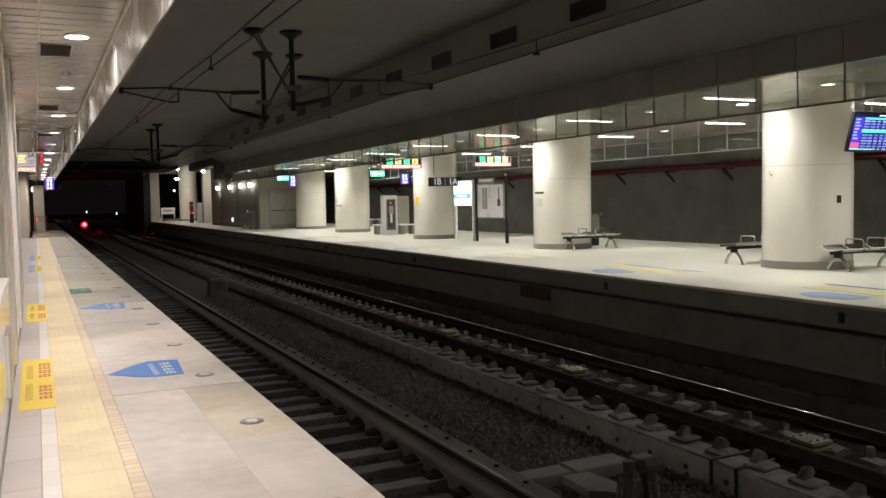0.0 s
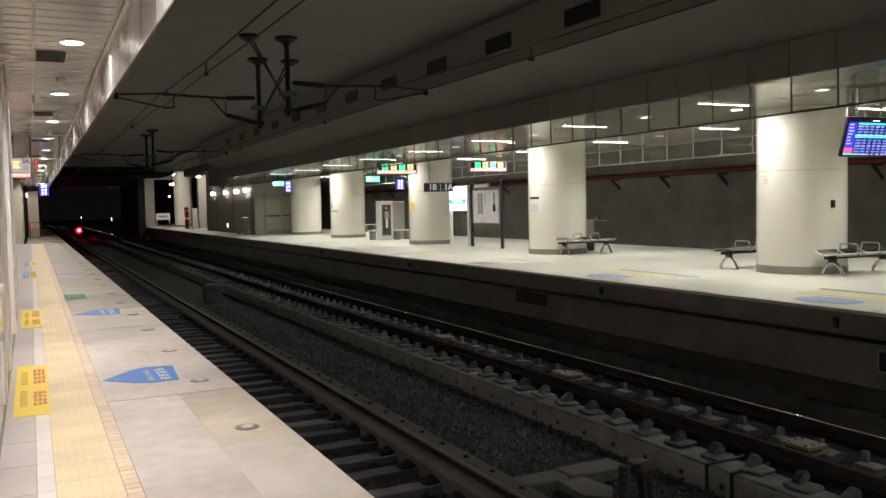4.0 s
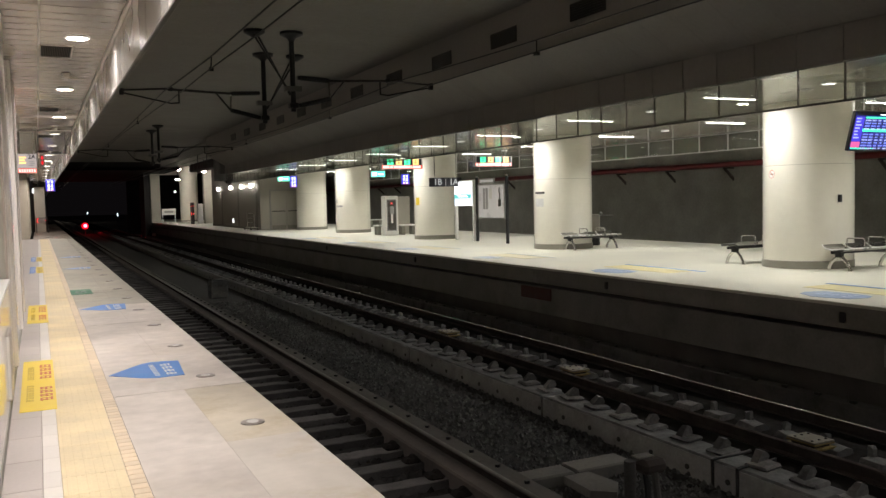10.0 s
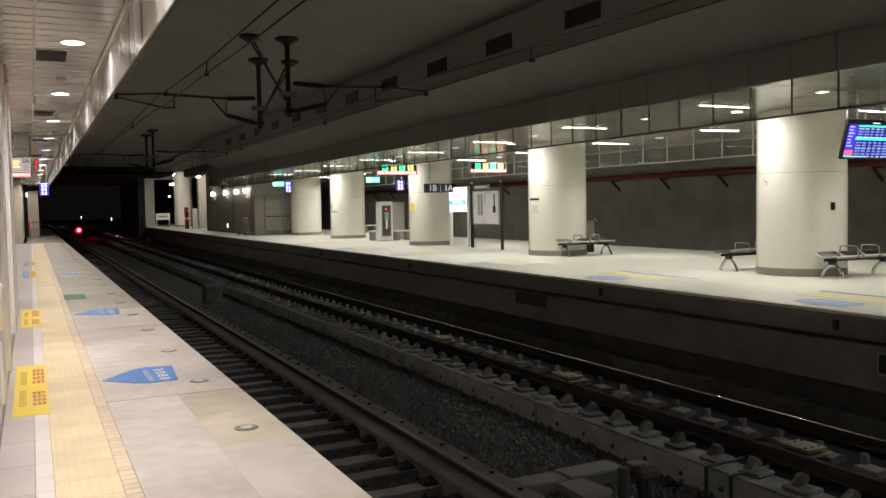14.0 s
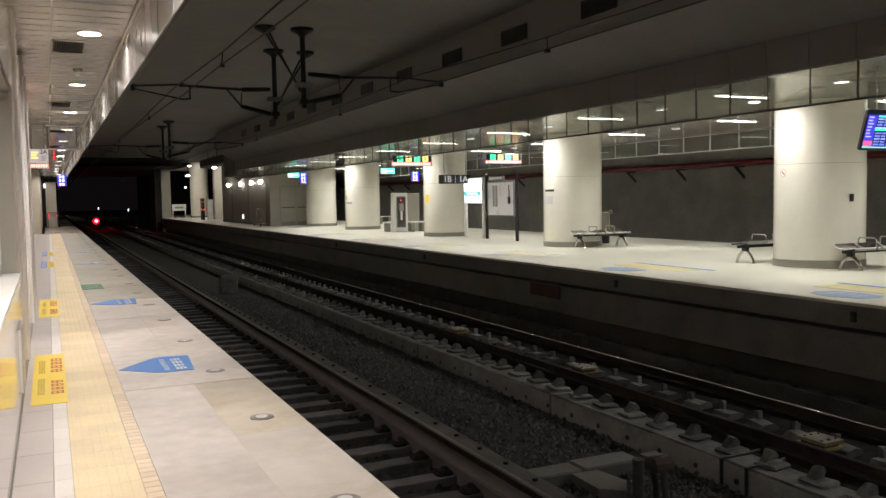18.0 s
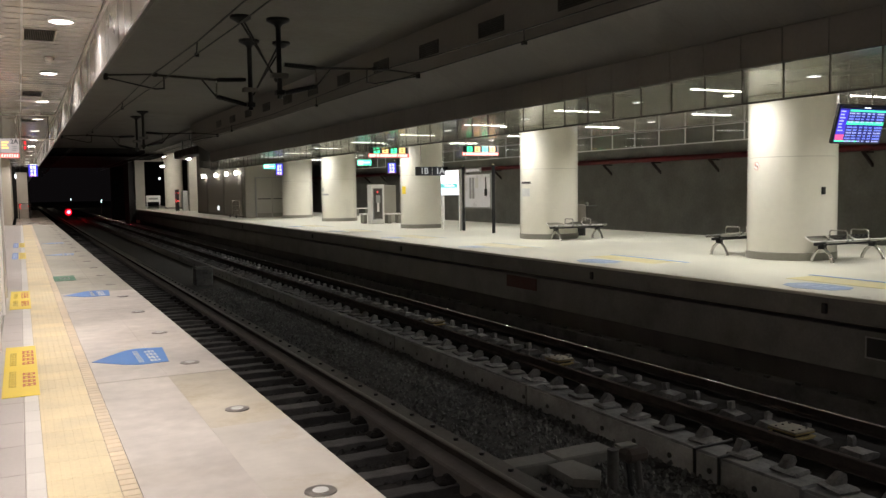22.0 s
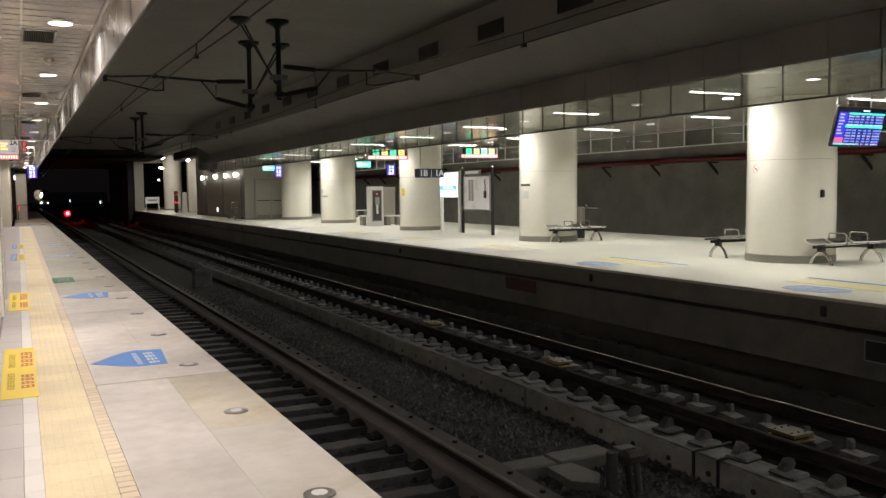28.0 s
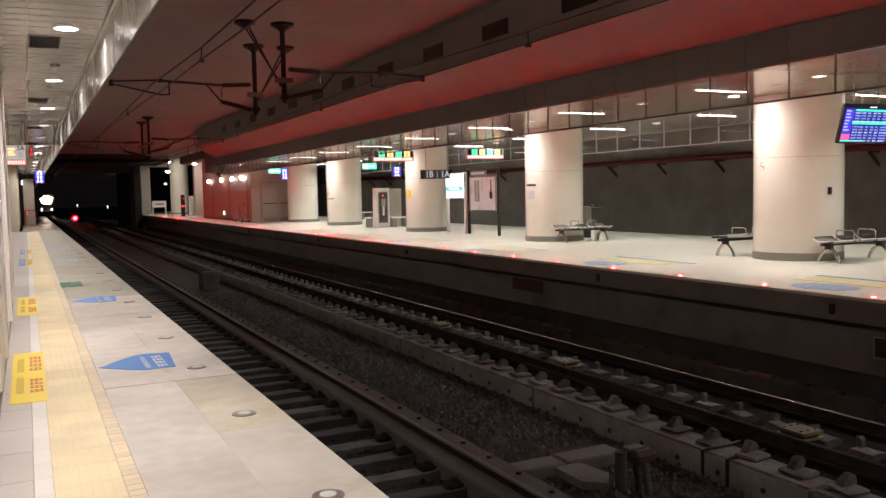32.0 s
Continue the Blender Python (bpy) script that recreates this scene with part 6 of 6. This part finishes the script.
cr = thing("cable_crossing", "concrete cable crossing between the tracks", "cable duct", (0, 0, 0))
part("duct", Shape().box(4.57, 5.4, 7.86, 8.18, BED_Z, -1.585, 0.02), DUCT_CONC, cr)
part("duct", Shape().box(5.415, 6.2, 7.84, 8.2, BED_Z, -1.575, 0.02), DUCT_CONC, cr)
part("lid", Shape().plate([(5.2, 7.3), (5.42, 7.12), (5.62, 7.36), (5.56, 7.83), (5.22, 7.83)], BED_Z + 0.05, -1.60), DUCT_CONC, cr, "broken corner slab")
part("slab_piece", Shape().box(4.62, 4.86, 7.02, 7.5, BED_Z, -1.62, 0.02), DUCT_CONC, cr)
part("cable", Shape().path([(4.6, 6.95, -1.6), (4.75, 6.85, -1.56), (4.95, 6.8, -1.6), (5.0, 6.7, -1.72)], 0.018), BLACK, cr)
pm = thing("junction_post", "sooty steel junction box on a short post with cables", "junction box", (5.72, 7.08, BED_Z))
part("post", Shape().tube((-0.16, 0, 0), (-0.16, 0, 0.47), 0.062, 14), TRACK_CONC, pm)
part("box", Shape().box(-0.05, 0.27, -0.12, 0.1, 0.3, 0.46, 0.05), BROWN_BOX, pm, "rusty rounded box")
part("cap", Shape().box(-0.06, 0.16, -0.02, 0.12, 0.46, 0.485, 0.01), DUCT_CONC, pm)
part("cable", Shape().path([(0.02, -0.02, 0.34), (0.02, -0.06, 0.18), (0.0, -0.1, 0.05), (-0.04, -0.2, 0.0)], 0.035), BLACK, pm)
part("cable", Shape().path([(0.12, -0.06, 0.34), (0.13, -0.08, 0.15), (0.12, -0.12, 0.0)], 0.04), RECESS, pm)
for y in (6.66, 7.03):
    solid("cable_strap", Shape().path([(6.672, y, BED_Z), (6.667, y, -1.425), (6.72, y, -1.415), (7.1, y, -1.415), (7.28, y + 0.04, -1.42)], 0.018), BLACK, "black cable laid over the concrete plinth", "cable", group="cables over the plinth")
for y in (6.55, 11.25, 15.95):
    yb = thing("balise", "faded yellow track beacon between the rails", "track beacon", (7.88, y, RAIL_Z - 0.075), group="track beacons")
    part("plate", Shape().box(-0.16, 0.16, 0, 0.40, 0.03, 0.05, 0.006).rough(0.003, 3), BEACON_TOP, yb, "dusty grey top")
    part("edge_band", Shape().box(-0.16, 0.16, 0, 0.40, 0.012, 0.029, 0.004), YELLOW_BOX, yb)
    part("lower_plate", Shape().box(-0.17, 0.17, -0.02, 0.42, -0.045, -0.02, 0.006), YELLOW_BOX, yb)
    part("base", Shape().box(-0.13, 0.13, 0.04, 0.36, -0.3, 0.011, 0.01), DARK_STEEL, yb)
    for u in (-0.11, 0.0, 0.11):
        for v in (0.08, 0.32):
            part("bolt", Shape().tube((u, v, 0.05), (u, v, 0.062), 0.016, 6), DARK_STEEL, yb)
bracket_me = Shape().box(-0.05, 0.0, -0.045, 0.045, -0.075, 0.075, 0.015).data("bracket")
for y in (2.7, 8.0, 13.35, 22.6, 31.0, 42.3):
    t = thing("edge_bracket", "small dark bracket on the platform edge face", "bracket", (FAR_EDGE - 0.012, y, -0.2), group="brackets on the platform edge")
    part("bracket", bracket_me, BLACK, t)
t = solid("track_plate", Shape().box(10.03, 10.055, 15.45, 16.7, -0.73, -0.46, 0.006), DULL_RED, "dull red plate on the platform face", "sign")
t = thing("face_recess_box", "black box under the platform edge", "box", (10.03, 6.2, -0.8))
part("body", Shape().box(0, 0.025, 0, 1.2, 0, 0.3, 0.004), BLACK, t)
part("rim", Shape().box(-0.01, 0, 0, 1.2, 0.28, 0.3).box(-0.01, 0, 0, 1.2, 0, 0.02).box(-0.01, 0, 1.18, 1.2, 0.02, 0.28), GREY_PAINT, t)

# ---- fittings on the left wall ----
h = thing("wall_light_box", "white box with a pale front on the wall base", "wall box", (WALL_X, 7.0, 0.12))
part("case", Shape().box(0, 0.022, 0, 0.5, 0, 0.50, 0.008), LIGHT_FRAME, h)
part("face", Shape().box(0.0, 0.018, -0.006, 0.0, 0.015, 0.485), WHITE_PAINT, h)
# dark plates in place of open slots, with the slots' shade as colour
for y in (9.4, 12.6):
    solid("kick_stop", Shape().box(WALL_X, WALL_X + 0.012, y - 0.3, y + 0.3, 0.02, 0.2, 0.004), DARK_STEEL, "dark plate for an open slot at the wall base", "bumper", group="rubber stops at the wall")
for y in (12.4, 20.8, 29.2):
    d = thing("smoke_detector", "small white smoke detector on the ceiling", "detector", (0.43, y, CEIL), group="smoke detectors")
    part("base", Shape().lathe([(0.06, 0), (0.06, -0.02), (0.045, -0.045), (0.02, -0.05)], seg=16), WHITE_PAINT, d)
# thin seam in the strip ceiling
solid("trim_ceiling", Shape().box(0.085, 0.105, Y0, Y1, CEIL - 0.006, CEIL), GREY_PAINT, "grey seam in the strip ceiling", "trim", kind="structure")
for i in range(120):
    y = 2 + i * 0.3
    part("seam", Shape().box(WALL_X, 0.085, y, y + 0.005, CEIL - 0.003, CEIL).box(0.105, GLASS_X, y, y + 0.005, CEIL - 0.003, CEIL) if i == 0 else seam_me, SEAM, bpy.data.objects["trim_ceiling"], at=(0, 0, 0) if i == 0 else (0, i * 0.3, 0))
    if i == 0:
        seam_me = bpy.data.meshes["seam"]

motions()
